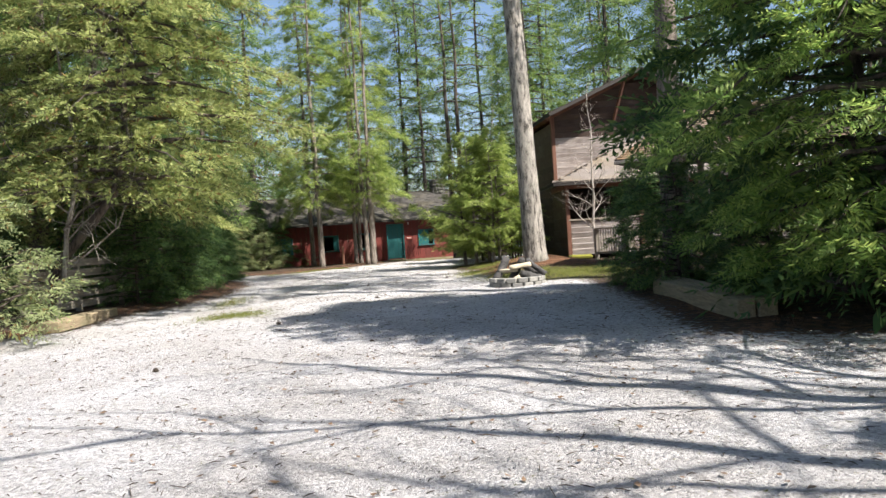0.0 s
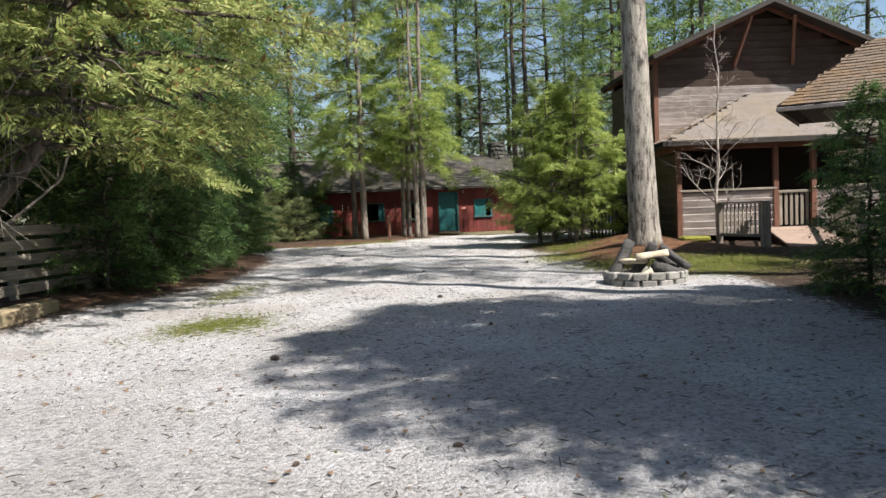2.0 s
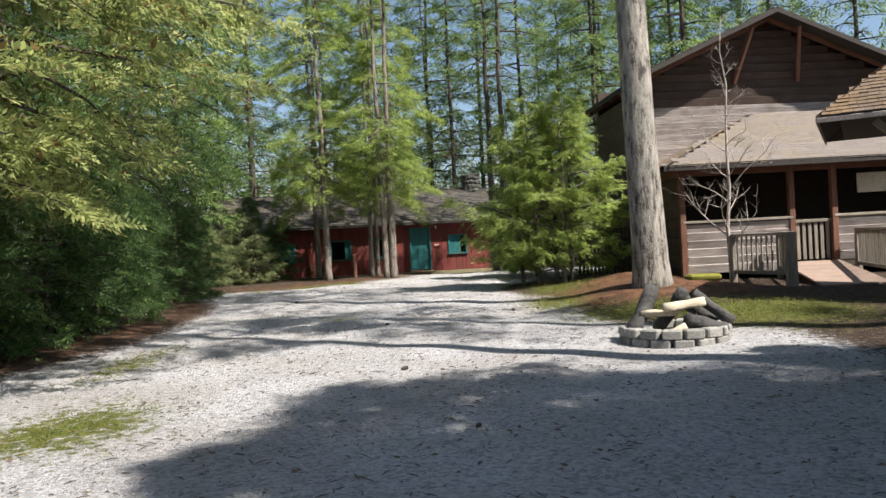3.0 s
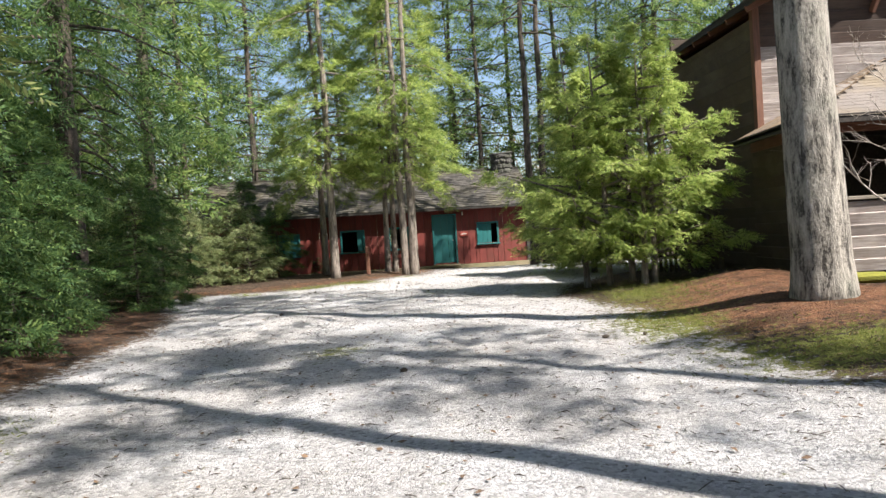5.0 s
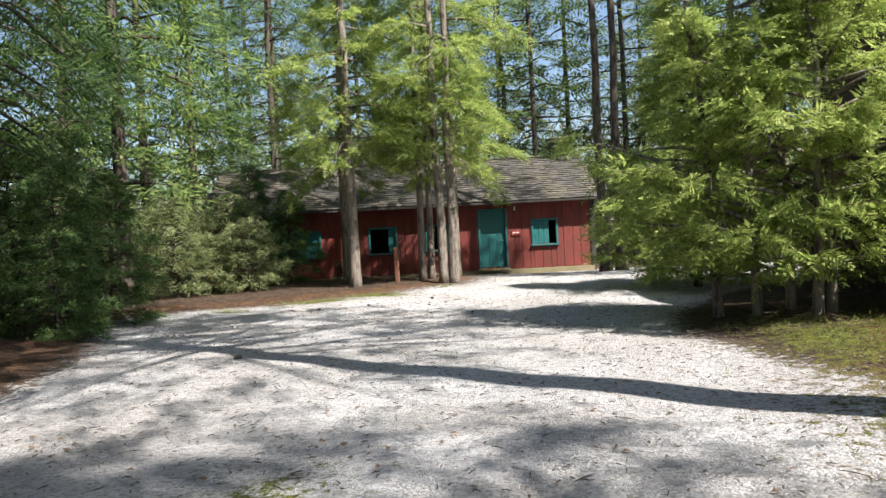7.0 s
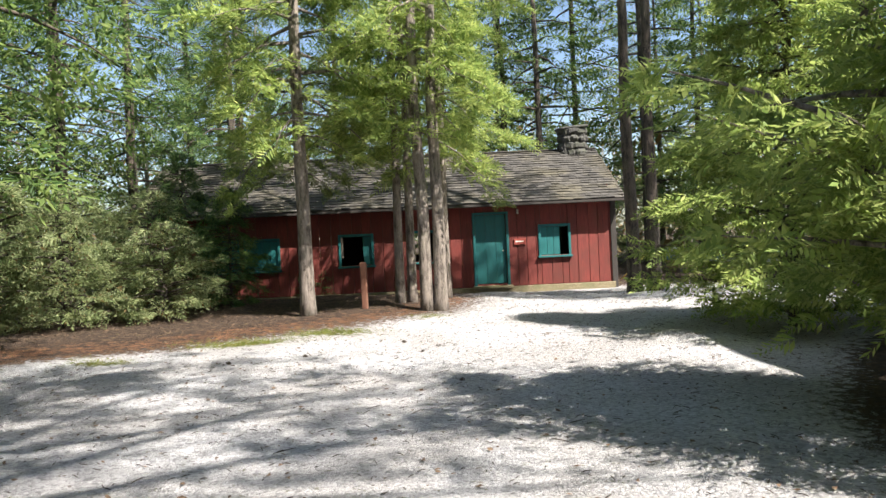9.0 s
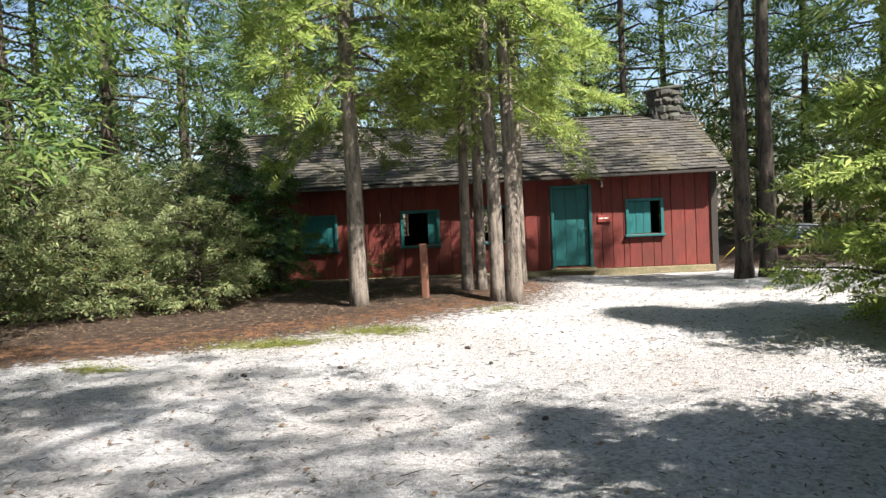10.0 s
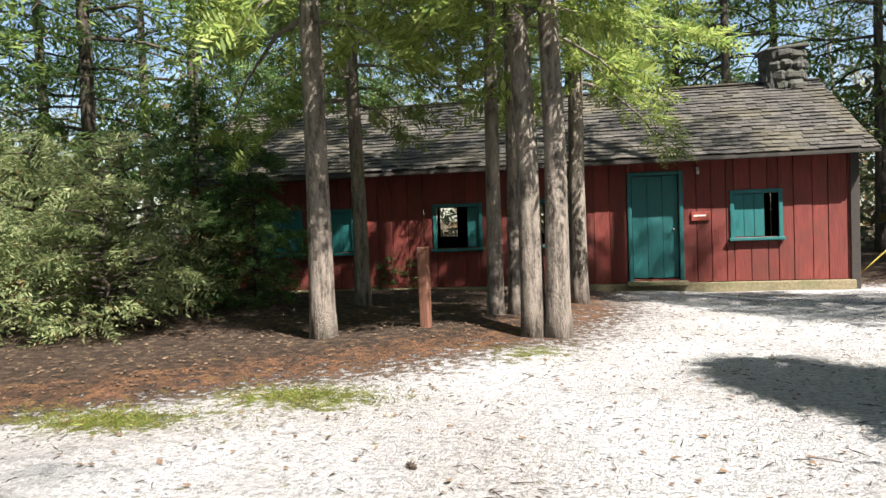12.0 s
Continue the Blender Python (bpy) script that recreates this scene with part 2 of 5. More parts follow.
SHRUB = leaf("shrub_leaves", (0.10, 0.14, 0.06), (0.26, 0.31, 0.14), (0.47, 0.49, 0.26), 0.55, 0.06)
# near hemlock's needles, lightened in colour to stand in for sunlight on its boughs
NEEDLE_NEAR = leaf("brightened_near_needles", (0.10, 0.18, 0.045), (0.24, 0.36, 0.09), (0.46, 0.54, 0.15), 0.6)
# lighter copy of the hemlock needles; the sunlit look is in the colour
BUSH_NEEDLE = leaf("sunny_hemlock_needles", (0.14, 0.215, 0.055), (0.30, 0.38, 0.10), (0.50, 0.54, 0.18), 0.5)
FAR_LEAF = leaf("far_woods_leaves", (0.08, 0.10, 0.05), (0.20, 0.21, 0.11), (0.40, 0.39, 0.24), 0.5, 0.25)
GRASS_LEAF = leaf("grass_blades", (0.07, 0.10, 0.02), (0.17, 0.20, 0.04), (0.34, 0.33, 0.10), 0.35, 0.1)


# ---- mesh helpers ----
def mesh_from(name, verts, faces, material, smooth=False):
    me = bpy.data.meshes.new(name)
    me.from_pydata(verts, [], faces)
    me.materials.append(material)
    if smooth:
        me.polygons.foreach_set("use_smooth", [True] * len(me.polygons))
    me.update()
    return me


def part(name, me, parent, m=None, label=""):
    ob = new(name, me)
    ob.parent = parent
    if m is not None:
        ob.matrix_basis = m
    return tagged(ob, label=label)


def thing(name, m, label, category, group="", kind=""):
    ob = new(name)
    ob.matrix_basis = m
    return tagged(ob, label, category, group, kind)


def block(sx, sy, sz, material, bevel=0.008, wob=0.0, seed=0):
    """A bevelled board or block centred on x and y, standing on z = 0, with slightly uneven corners."""
    bm = bmesh.new()
    bmesh.ops.create_cube(bm, size=1)
    r = random.Random(seed)
    for v in bm.verts:
        v.co = Vector((v.co.x * sx, v.co.y * sy, (v.co.z + 0.5) * sz))
        v.co += Vector((r.uniform(-wob, wob), r.uniform(-wob, wob), r.uniform(-wob, wob)))
    if bevel:
        bmesh.ops.bevel(bm, geom=list(bm.edges), offset=min(bevel, sx / 3, sy / 3, sz / 3), segments=1, affect="EDGES")
    me = bpy.data.meshes.new("block")
    bm.to_mesh(me)
    bm.free()
    me.materials.append(material)
    return me


BLOCKS = {}


def shared_block(sx, sy, sz, material, bevel=0.006, wob=0.0):
    key = (round(sx, 3), round(sy, 3), round(sz, 3), material.name)
    if key not in BLOCKS:
        BLOCKS[key] = block(sx, sy, sz, material, bevel, wob, len(BLOCKS))
    return BLOCKS[key]


def beam(name, a, b, w, h, material, parent, label="", bevel=0.008):
    """A straight timber from a to b with section w across and h high."""
    a, b = Vector(a), Vector(b)
    d = b - a
    q = d.to_track_quat("Z", "Y" if abs(d.normalized().z) < 0.9 else "X")
    return part(name, shared_block(w, h, d.length, material, bevel, 0.002), parent, Matrix.Translation(a) @ q.to_matrix().to_4x4(), label)


class Tubes:
    """Gathers tapered tubes into one mesh."""

    def __init__(self):
        self.verts, self.faces = [], []

    def add(self, pts, radii, sides=6, flare=None):
        start = len(self.verts)
        n = len(pts)
        pts = [Vector(p) for p in pts]
        side = None
        for i, (p, r) in enumerate(zip(pts, radii)):
            d = (pts[min(i + 1, n - 1)] - pts[max(i - 1, 0)]).normalized()
            if side is None:
                side = d.orthogonal().normalized()
            side = (side - d * side.dot(d)).normalized()
            up = d.cross(side)
            for k in range(sides):
                a = 2 * math.pi * k / sides
                rr = r * (flare(i, a) if flare else 1)
                self.verts.append(p + (side * math.cos(a) + up * math.sin(a)) * rr)
        for i in range(n - 1):
            for k in range(sides):
                a, b = start + i * sides + k, start + i * sides + (k + 1) % sides
                self.faces.append((a, b, b + sides, a + sides))
        self.faces.append(tuple(start + k for k in reversed(range(sides))))
        self.faces.append(tuple(start + (n - 1) * sides + k for k in range(sides)))

    def mesh(self, name, material):
        return mesh_from(name, [tuple(v) for v in self.verts], self.faces, material, True)


def unit(v):
    return v / np.maximum(np.linalg.norm(v, axis=-1, keepdims=True), 1e-9)


def spray_mesh(name, origin, direction, length, material, rng, pairs=6, spread=0.5, droop=0.25, slim=0.2, roll=1.3):
    """Flat feathery sprays, each a row of slim leaflets to both sides of a drooping stem."""
    P, D, L = np.asarray(origin, float), unit(np.asarray(direction, float)), np.asarray(length, float)[:, None]
    n = len(P)
    up = np.tile([0.0, 0.0, 1.0], (n, 1)) + rng.normal(0, roll, (n, 3)) * 0.5
    S = unit(np.cross(D, up))
    N = np.cross(S, D)
    quads = []
    for j in range(2 * pairs + 1):
        tip = j == 2 * pairs
        s = 0.86 if tip else (j // 2 + 0.35 + 0.3 * (j % 2)) / pairs
        side = 0.0 if tip else (1.0 if j % 2 else -1.0)
        base = P + D * L * s
        base[:, 2] -= droop * L[:, 0] * s * s
        ll = L * (0.3 if tip else spread * (1.0 - 0.75 * s)) * rng.uniform(0.75, 1.25, (n, 1))
        d = unit(D * (1.0 if tip else 0.62) + S * side * 0.85 + N * rng.normal(0, 0.18, (n, 1)) - np.array([0, 0, droop * 0.6]))
        w = unit(np.cross(d, N)) * ll * slim
        quads.append(np.stack([base, base + d * ll * 0.45 + w, base + d * ll, base + d * ll * 0.45 - w], 1))
    V = np.stack(quads, 1).reshape(-1, 3)
    count = len(V) // 4
    me = bpy.data.meshes.new(name)
    me.vertices.add(len(V))
    me.vertices.foreach_set("co", V.ravel())
    me.loops.add(len(V))
    me.loops.foreach_set("vertex_index", np.arange(len(V), dtype=np.int32))
    me.polygons.add(count)
    me.polygons.foreach_set("loop_start", np.arange(0, len(V), 4, dtype=np.int32))
    me.materials.append(material)
    me.update(calc_edges=True)
    return me


def conifer(label, height, z0, reach, seed, needle, trunk_bark, trunk_r=0.16, branches=60, sprays=18, spray=0.55, pairs=5, droop=0.35, rise=0.15,
            taper=1.0, stems=((0, 0, 0, 0),), sparse=0.0, limb_from=None, slim=0.2, spread=0.5, name="hemlock_tree", category="tree", group="", lean=0.0, start_low=0.25, foot=0.8, single_limbs=False, path=None, skirt=2.0, sparse_up=0.6):
    """An evergreen: tapered trunk, side limbs that droop, and a crown of feathery sprays along every limb."""
    rng = np.random.default_rng(seed)
    root = thing(name, Matrix(), label, category, group)
    tr = Tubes()
    bend = rng.normal(0, 0.10, (8, 2))
    if path:
        pz = [q[2] for q in path]
        tr.add(path, [trunk_r * (1.25 if i == 0 else 1.0 - 0.85 * i / len(path)) for i in range(len(path))], 10, lambda i, a: 1 + 0.08 * math.sin(a * 4 + i))
    for sx, sy, lx, ly in stems if not path else ():
        pts, rad = [], []
        for i in range(9):
            s = i / 8
            k = bend[min(i, 7)] * s
            pts.append((sx + lx * s * height + k[0] + lean * s * height, sy + ly * s * height + k[1], -0.25 + s * (height + 0.25)))
            rad.append(trunk_r * (1.0 - 0.88 * s) * (1.35 if i == 0 else 1))
        pts.insert(1, tuple(0.72 * a + 0.28 * b for a, b in zip(pts[0], pts[1])))
        rad.insert(1, trunk_r * 1.04)
        tr.add(pts, rad, 10, lambda i, a: 1 + (0.16 if i == 0 else 0.05) * math.sin(a * 5 + seed))
    part("trunk", tr.mesh("trunk", trunk_bark), root)
    lim = Tubes()
    O, D, L = [], [], []
    for b in range(branches):
        u = (b + rng.uniform(0, 1)) / branches
        z = z0 + (height - z0) * u ** 1.05
        R = reach * ((1 - u) ** taper * (1 - start_low) + start_low * min(1.0, (1 - u) * 4)) * rng.uniform(0.5, 1.2)
        R *= foot + (1 - foot) * min(1.0, u / 0.22)
        if rng.uniform() < (sparse_up if u > skirt else sparse) and u < 0.85:
            continue
        az = b * 2.39996 + rng.normal(0, 0.4)
        out = np.array([math.cos(az), math.sin(az), 0.0])
        sx, sy, lx, ly = stems[b % len(stems)]
        base = np.array([sx + lx * z + lean * z, sy + ly * z, z])
        if path:
            base = np.array([np.interp(z, pz, [q[0] for q in path]), np.interp(z, pz, [q[1] for q in path]), z])
        r_up, r_dn = rise * rng.uniform(0.4, 1.6), droop * rng.uniform(0.6, 1.4)
        curve = lambda s: base + out * R * s + np.array([0, 0, R * (r_up * s - r_dn * s * s)])
        pts = [curve(s) for s in (0, 0.35, 0.7, 1.0)]
        if single_limbs:
            one = Tubes()
            one.add(pts, [0.018 + 0.012 * R, 0.013 + 0.007 * R, 0.008 + 0.003 * R, 0.004], 5)
            part("limb", one.mesh("limb", trunk_bark), root)
        else:
            lim.add(pts, [0.018 + 0.012 * R, 0.013 + 0.007 * R, 0.008 + 0.003 * R, 0.004], 4)
        m = max(4, int(sprays * (0.35 + R / reach)))
        first = 0.12 if limb_from is None else limb_from
        s = first + (1 - first) * rng.uniform(0, 1, m) ** 0.75
        side = rng.choice([-1.0, 1.0], m)
        along = rng.uniform(0.05, 1.0, m) * (1.15 - s) * R * 0.55
        lat = np.array([-out[1], out[0], 0.0])
        p = base + out * (R * s)[:, None] + lat * (side * along)[:, None] + out * (along * 0.5)[:, None]
        p[:, 2] += R * (r_up * s - r_dn * s * s) - along * 0.22 + rng.normal(0, 0.05, m)
        d = out * 0.75 + lat * (side * rng.uniform(0.2, 1.0, m))[:, None] + rng.normal(0, 0.22, (m, 3))
        d[:, 2] -= 0.12
        O.append(p)
        D.append(d)
        L.append(spray * rng.uniform(0.6, 1.25, m))
    if lim.verts:
        tagged(part("branchwork", lim.mesh("branchwork", trunk_bark), root), kind="stuff")
    part("crown", spray_mesh("crown", np.concatenate(O), np.concatenate(D), np.concatenate(L), needle, rng, pairs, spread, 0.25, slim), root)
    return root


def bare_tree(label, height, seed, trunk_r, bark_material, start=0.35, spread=0.5, order=2, name="bare_tree", limbs=16, crook=0.12, group="", sway=0.012, lean=0.0, tip=0.9):
    """A leafless broadleaf: trunk, limbs, and two more orders of thin twigs."""
    rng = np.random.default_rng(seed)
    root = thing(name, Matrix(), label, "tree", group)
    tr, tw = Tubes(), Tubes()
    pts = [np.array([0, 0, -0.25])]
    for i in range(8):
        pts.append(pts[-1] + np.array([rng.normal(0, sway) * height + lean * height / 8, rng.normal(0, sway) * height, (height + 0.25) / 8]))
    rad = [trunk_r * (1.32 if i == 0 else 1) * (1 - tip * i / 8) for i in range(9)]
    foot = [pts[0] + (pts[1] - pts[0]) * k for k in (0.12, 0.22)]
    tr.add([pts[0], *foot, *pts[1:]], [rad[0], trunk_r * 1.16, trunk_r * 1.06, *rad[1:]], 16, lambda i, a: 1 + (0.10 if i == 0 else 0.035) * math.sin(a * 5 + seed + 0.4 * i))
    part("trunk", tr.mesh("trunk", bark_material), root)

    def grow(p, d, length, r, level):
        q = [p]
        n = 5
        for i in range(n):
            d = unit(d + rng.normal(0, crook, 3) + np.array([0, 0, 0.06]))
            q.append(q[-1] + d * length / n)
        tw.add(q, [r * (1 - 0.75 * i / n) for i in range(n + 1)], 4 if level else 5)
        if level < order:
            for i in range(5 if level == 0 else 4):
                s = rng.uniform(0.25, 0.95)
                k = min(int(s * n), n - 1)
                side = unit(np.cross(d, rng.normal(0, 1, 3)))
                grow(q[k] + (q[k + 1] - q[k]) * (s * n - k), unit(d * 0.75 + side * 0.8), length * rng.uniform(0.35, 0.6), r * 0.45, level + 1)
    for b in range(limbs):
        u = start + (0.98 - start) * (b + rng.uniform(0, 1)) / limbs
        k = min(int(u * 8), 7)
        p = pts[k] + (pts[k + 1] - pts[k]) * (u * 8 - k)
        az = b * 2.4 + rng.normal(0, 0.4)
        d = unit(np.array([math.cos(az), math.sin(az), rng.uniform(0.3, 0.9)]))
        grow(p, d, height * spread * (1.15 - u) * rng.uniform(0.6, 1.1), max(0.006, trunk_r * 0.42 * (1.1 - u)), 0)
    tagged(part("twig_work", tw.mesh("twig_work", bark_material), root), kind="stuff")
    return root


def place(ob, x, y, z=None, turn=0.0, scale=1.0):
    """Sets the first of a kind down, or later ones as copies."""
    m = pose(x, y, ground_z(x, y) - 0.02 if z is None else z, 0, 0, turn)
    c = ob if not ob.get("set_down") else copy_thing(ob, m)
    if not ob.get("set_down"):
        ob["set_down"] = True
    c.matrix_basis = m
    c.scale = (scale, scale, scale)
    return c


# ---- ground ----
GRAVEL = [(-14, -40), (-9, 6), (-6.7, 12.3), (-6.2, 16.5), (-5.7, 19), (-6.3, 24), (-7.2, 27), (-8.6, 29.6), (-10.2, 31.2), (-8.2, 32.2), (-6.5, 33.4), (-4.8, 35.0), (-3.3, 36.8),
          (-2.8, 39.5), (-3.4, 43), (-3.3, 44.7), (1.4, 45.4), (7, 45), (8, 38), (3.4, 33.9), (1.5, 31.2), (0.4, 28.8), (0.1, 26.8), (0.9, 23.8), (1.0, 20.5), (1.4, 18.6), (3.2, 17.2), (3.1, 13.5), (2.9, 10.5), (2.7, 7.6),
          (6, 6.6), (14, 6), (16, -40)]


def edge_distance(x, y, poly):
    """Signed distance to a closed outline, positive outside; works on arrays."""
    x, y = np.asarray(x, float), np.asarray(y, float)
    d2 = np.full(x.shape, 1e18)
    inside = np.zeros(x.shape, bool)
    for (ax, ay), (bx, by) in zip(poly, poly[1:] + poly[:1]):
        ex, ey = bx - ax, by - ay
        t = np.clip(((x - ax) * ex + (y - ay) * ey) / (ex * ex + ey * ey), 0, 1)
        d2 = np.minimum(d2, (x - ax - t * ex) ** 2 + (y - ay - t * ey) ** 2)
        if ey:
            inside ^= ((ay > y) != (by > y)) & (x < ex * (y - ay) / ey + ax)
    return np.where(inside, -1, 1) * np.sqrt(d2)


def bell(x, y, cx, cy, rx, ry):
    return np.exp(-(((x - cx) / rx) ** 2 + ((y - cy) / ry) ** 2))


def ground_height(x, y):
    x, y = np.asarray(x, float), np.asarray(y, float)
    d = edge_distance(x, y, GRAVEL)
    z = 0.10 * np.clip(d / 1.5, 0, 1)
    z = z + 0.24 * bell(x, y, 2.9, 22.3, 1.7, 2.2) + 0.28 * bell(x, y, 3.1, 25.4, 1.0, 1.1)
    z = z - 0.22 * np.clip((y - 39) / 6, 0, 1)
    z = z + 0.02 * np.sin(x * 1.3 + 0.7 * y) * np.sin(y * 0.9) + 0.012 * np.sin(x * 3.1 - 1.9 * y)
    z = z - 0.5 * np.clip((-x - 10) / 14, 0, 1) + 0.6 * np.clip((np.hypot(x, y - 25) - 70) / 300, 0, 30)
    return z


def ground_z(x, y):
    return float(ground_height(np.array([x]), np.array([y]))[0])


def build_ground():
    near_x = np.arange(-16, 12.01, 0.2)
    near_y = np.arange(-4, 50.01, 0.2)
    far = np.array([18, 26, 40, 70, 120, 250, 600, 1500, 3000])
    xs = np.concatenate([-16 - far[::-1], near_x, 12 + far])
    ys = np.concatenate([-4 - far[::-1], near_y, 50 + far])
    X, Y = np.meshgrid(xs, ys)
    Z = ground_height(X, Y)
    nx, ny = len(xs), len(ys)
    V = np.stack([X, Y, Z], -1).reshape(-1, 3)
    I = np.arange(nx * ny).reshape(ny, nx)
    Fq = np.stack([I[:-1, :-1], I[:-1, 1:], I[1:, 1:], I[1:, :-1]], -1).reshape(-1, 4)
    me = mesh_from("ground", V.tolist(), Fq.tolist(), GROUND, True)
    x, y = V[:, 0], V[:, 1]
    d = edge_distance(x, y, GRAVEL)
    soil = np.clip(0.5 + d / (0.9 + 1.5 * np.clip((y - 33) / 3, 0, 1)), 0, 1)
    verge = bell(x, y, 2.6, 22.6, 2.1, 2.6) * 1.2 + bell(x, y, 3.0, 25.6, 1.3, 1.3) * 1.2
    left = np.clip(1.2 - np.abs(d - 0.7) / 0.9, 0, 1) * (x < -3)
    straw = np.clip(np.maximum(verge, left * np.where(y < 31, 0.45, 0.5)), 0, 1) + 0.55 * bell(x, y, 3.6, 9.5, 1.2, 4)
    grass = 0.85 * bell(x, y, -3.9, 13.6, 0.7, 1.0) + 0.62 * bell(x, y, 1.4, 25.8, 0.8, 2.0) + 0.9 * bell(x, y, 3.6, 18.6, 1.3, 1.3) + 0.95 * bell(x, y, -6.0, 33.45, 0.8, 0.3) + 0.95 * bell(x, y, -4.95, 34.25, 0.65, 0.35) + 0.7 * bell(x, y, -3.6, 36.2, 0.4, 0.4)
    grass = grass + 0.7 * bell(x, y, 0.9, 22.0, 0.7, 1.6) + 0.8 * bell(x, y, -7.4, 32.0, 0.5, 0.2) + 0.6 * bell(x, y, -3.0, 21.5, 0.4, 0.8) + 0.6 * bell(x, y, -4.9, 17, 0.4, 1.4)
    grass = grass + 0.65 * bell(x, y, 1.9, 19.6, 1.0, 0.8) + 0.6 * bell(x, y, -17, 26, 4, 9)
    for key, val in (("soil", soil), ("straw", np.clip(straw, 0, 1)), ("grass", np.clip(grass, 0, 1))):
        me.attributes.new(key, "FLOAT", "POINT").data.foreach_set("value", val.astype(np.float32))
    return tagged(new("ground", me), "pale gravel drive with pine straw, moss and leaf litter", "ground", kind="structure")


build_ground()

# ---- red cabin ----
CABIN = pose(0.68, 44.77, -0.05, 0, 0, 8)
CABIN_W, CABIN_D, WALL_TOP, SILL_TOP = 13.2, 5.8, 2.58, 0.03
RIDGE_Y, RIDGE_Z, EAVE_OUT = 2.9, 4.12, 0.45
cabin = thing("cabin", CABIN, "red-painted board cabin with teal door and window shutters", "cabin")
FRONT_OPEN = [(-3.93, -3.05, 0.10, 2.10), (-2.05, -1.26, 0.86, 1.68), (-5.78, -4.95, 0.84, 1.66), (-7.78, -6.92, 0.82, 1.64), (-10.45, -9.58, 0.80, 1.62), (-11.6, -10.72, 0.80, 1.62)]
BACK_OPEN = [(-9.35, -8.3, 0.95, 1.75), (-6.3, -5.4, 0.95, 1.75)]


def board_run(parent, openings, x0, x1, z0, top, width, gap, thick, y, material, seed):
    """Upright boards side by side, cut round the openings."""
    r = random.Random(seed)
    x = x0
    while x < x1 - 0.02:
        w = min(width * r.choice((0.9, 1.0, 1.1)), x1 - x)
        for stop in sorted(v for o in openings for v in o[:2]):
            if x + 0.04 < stop < x + w - 0.01:
                w = stop - x
                break
        spans = [(z0, top)]
        for a, b, c, d in openings:
            if x + w > a + 0.03 and x < b - 0.03:
                cut = []
                for s, e in spans:
                    if d <= s or c >= e:
                        cut.append((s, e))
                        continue
                    if c - s > 0.05:
                        cut.append((s, c))
                    if e - d > 0.05:
                        cut.append((d, e))
                spans = cut
        for s, e in spans:
            part("board", shared_block(round(w - gap, 2), thick, round(e - s, 2), material, 0.006, 0.002), parent, pose(x + w / 2, y + r.uniform(-0.006, 0.006), s, r.uniform(-0.1, 0.1)))
        x += w


front = part("wall", None, cabin, label="upright red-painted boards, weathered at the foot")
back = part("wall", None, cabin)
board_run(front, FRONT_OPEN, -CABIN_W, 0, SILL_TOP, WALL_TOP, 0.30, 0.012, 0.035, 0, RED_PAINT, 1)
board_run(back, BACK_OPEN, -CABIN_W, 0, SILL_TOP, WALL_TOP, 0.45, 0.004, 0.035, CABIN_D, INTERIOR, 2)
for sx in (-CABIN_W - 0.02, 0.02):
    side = part("wall", None, cabin)
    n = 20
    for i in range(n):
        y = 0.03 + (CABIN_D - 0.06) * (i + 0.5) / n
        top = WALL_TOP + (RIDGE_Z - 0.1 - WALL_TOP) * (1 - abs(y - RIDGE_Y) / RIDGE_Y)
        part("board", shared_block(0.035, (CABIN_D - 0.06) / n - 0.008, round(top, 2), RED_PAINT, 0.006), side, pose(sx, y, SILL_TOP))
beam("sill_log", (-CABIN_W - 0.05, -0.01, -0.10), (0.05, -0.01, -0.10), 0.20, 0.24, SILL_LOG, cabin, "algae-stained timber sill")
beam("sill_log", (-CABIN_W - 0.05, CABIN_D, -0.10), (0.05, CABIN_D, -0.10), 0.20, 0.24, SILL_LOG, cabin)
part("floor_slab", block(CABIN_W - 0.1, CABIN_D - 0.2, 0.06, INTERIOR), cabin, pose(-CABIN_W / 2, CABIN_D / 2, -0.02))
for x in (-13.0, -10.0, -7.0, -4.4, -2.4, -0.45):
    part("pier", block(0.32, 0.30, 0.55, STONE, 0.03, 0.02, int(-x * 10)), cabin, pose(x, 0.02, -0.72))
part("corner_post", block(0.16, 0.16, 3.0, DARK_ROOF, 0.01), cabin, pose(0.06, 0.02, -0.55))


def opening_trim(a, b, c, d, name="window"):
    w = part(name, None, cabin, label="open window with teal frame")
    t = 0.075
    for p0, p1, ww, hh in (((a - t / 2, -0.035, c - t), (a - t / 2, -0.035, d + t), t, 0.04), ((b + t / 2, -0.035, c - t), (b + t / 2, -0.035, d + t), t, 0.04)):
        beam("frame", p0, p1, ww, hh, TEAL_PAINT, w)
    beam("frame", (a, -0.035, d + t / 2), (b, -0.035, d + t / 2), 0.04, t, TEAL_PAINT, w)
    beam("window_sill", (a - t - 0.03, -0.06, c - t / 2), (b + t + 0.03, -0.06, c - t / 2), 0.10, 0.06, TEAL_PAINT, w)
    return w


def planks(name, x0, x1, z0, z1, y, material, parent, count, turn=0.0, label=""):
    leafp = part(name, None, parent, label=label)
    w = (x1 - x0) / count
    leafp.matrix_basis = pose(x0, y, 0, 0, 0, turn)
    for i in range(count):
        part("plank", shared_block(round(w - 0.006, 3), 0.03, round(z1 - z0, 2), material, 0.004), leafp, pose(w * (i + 0.5), 0, z0))
    return leafp


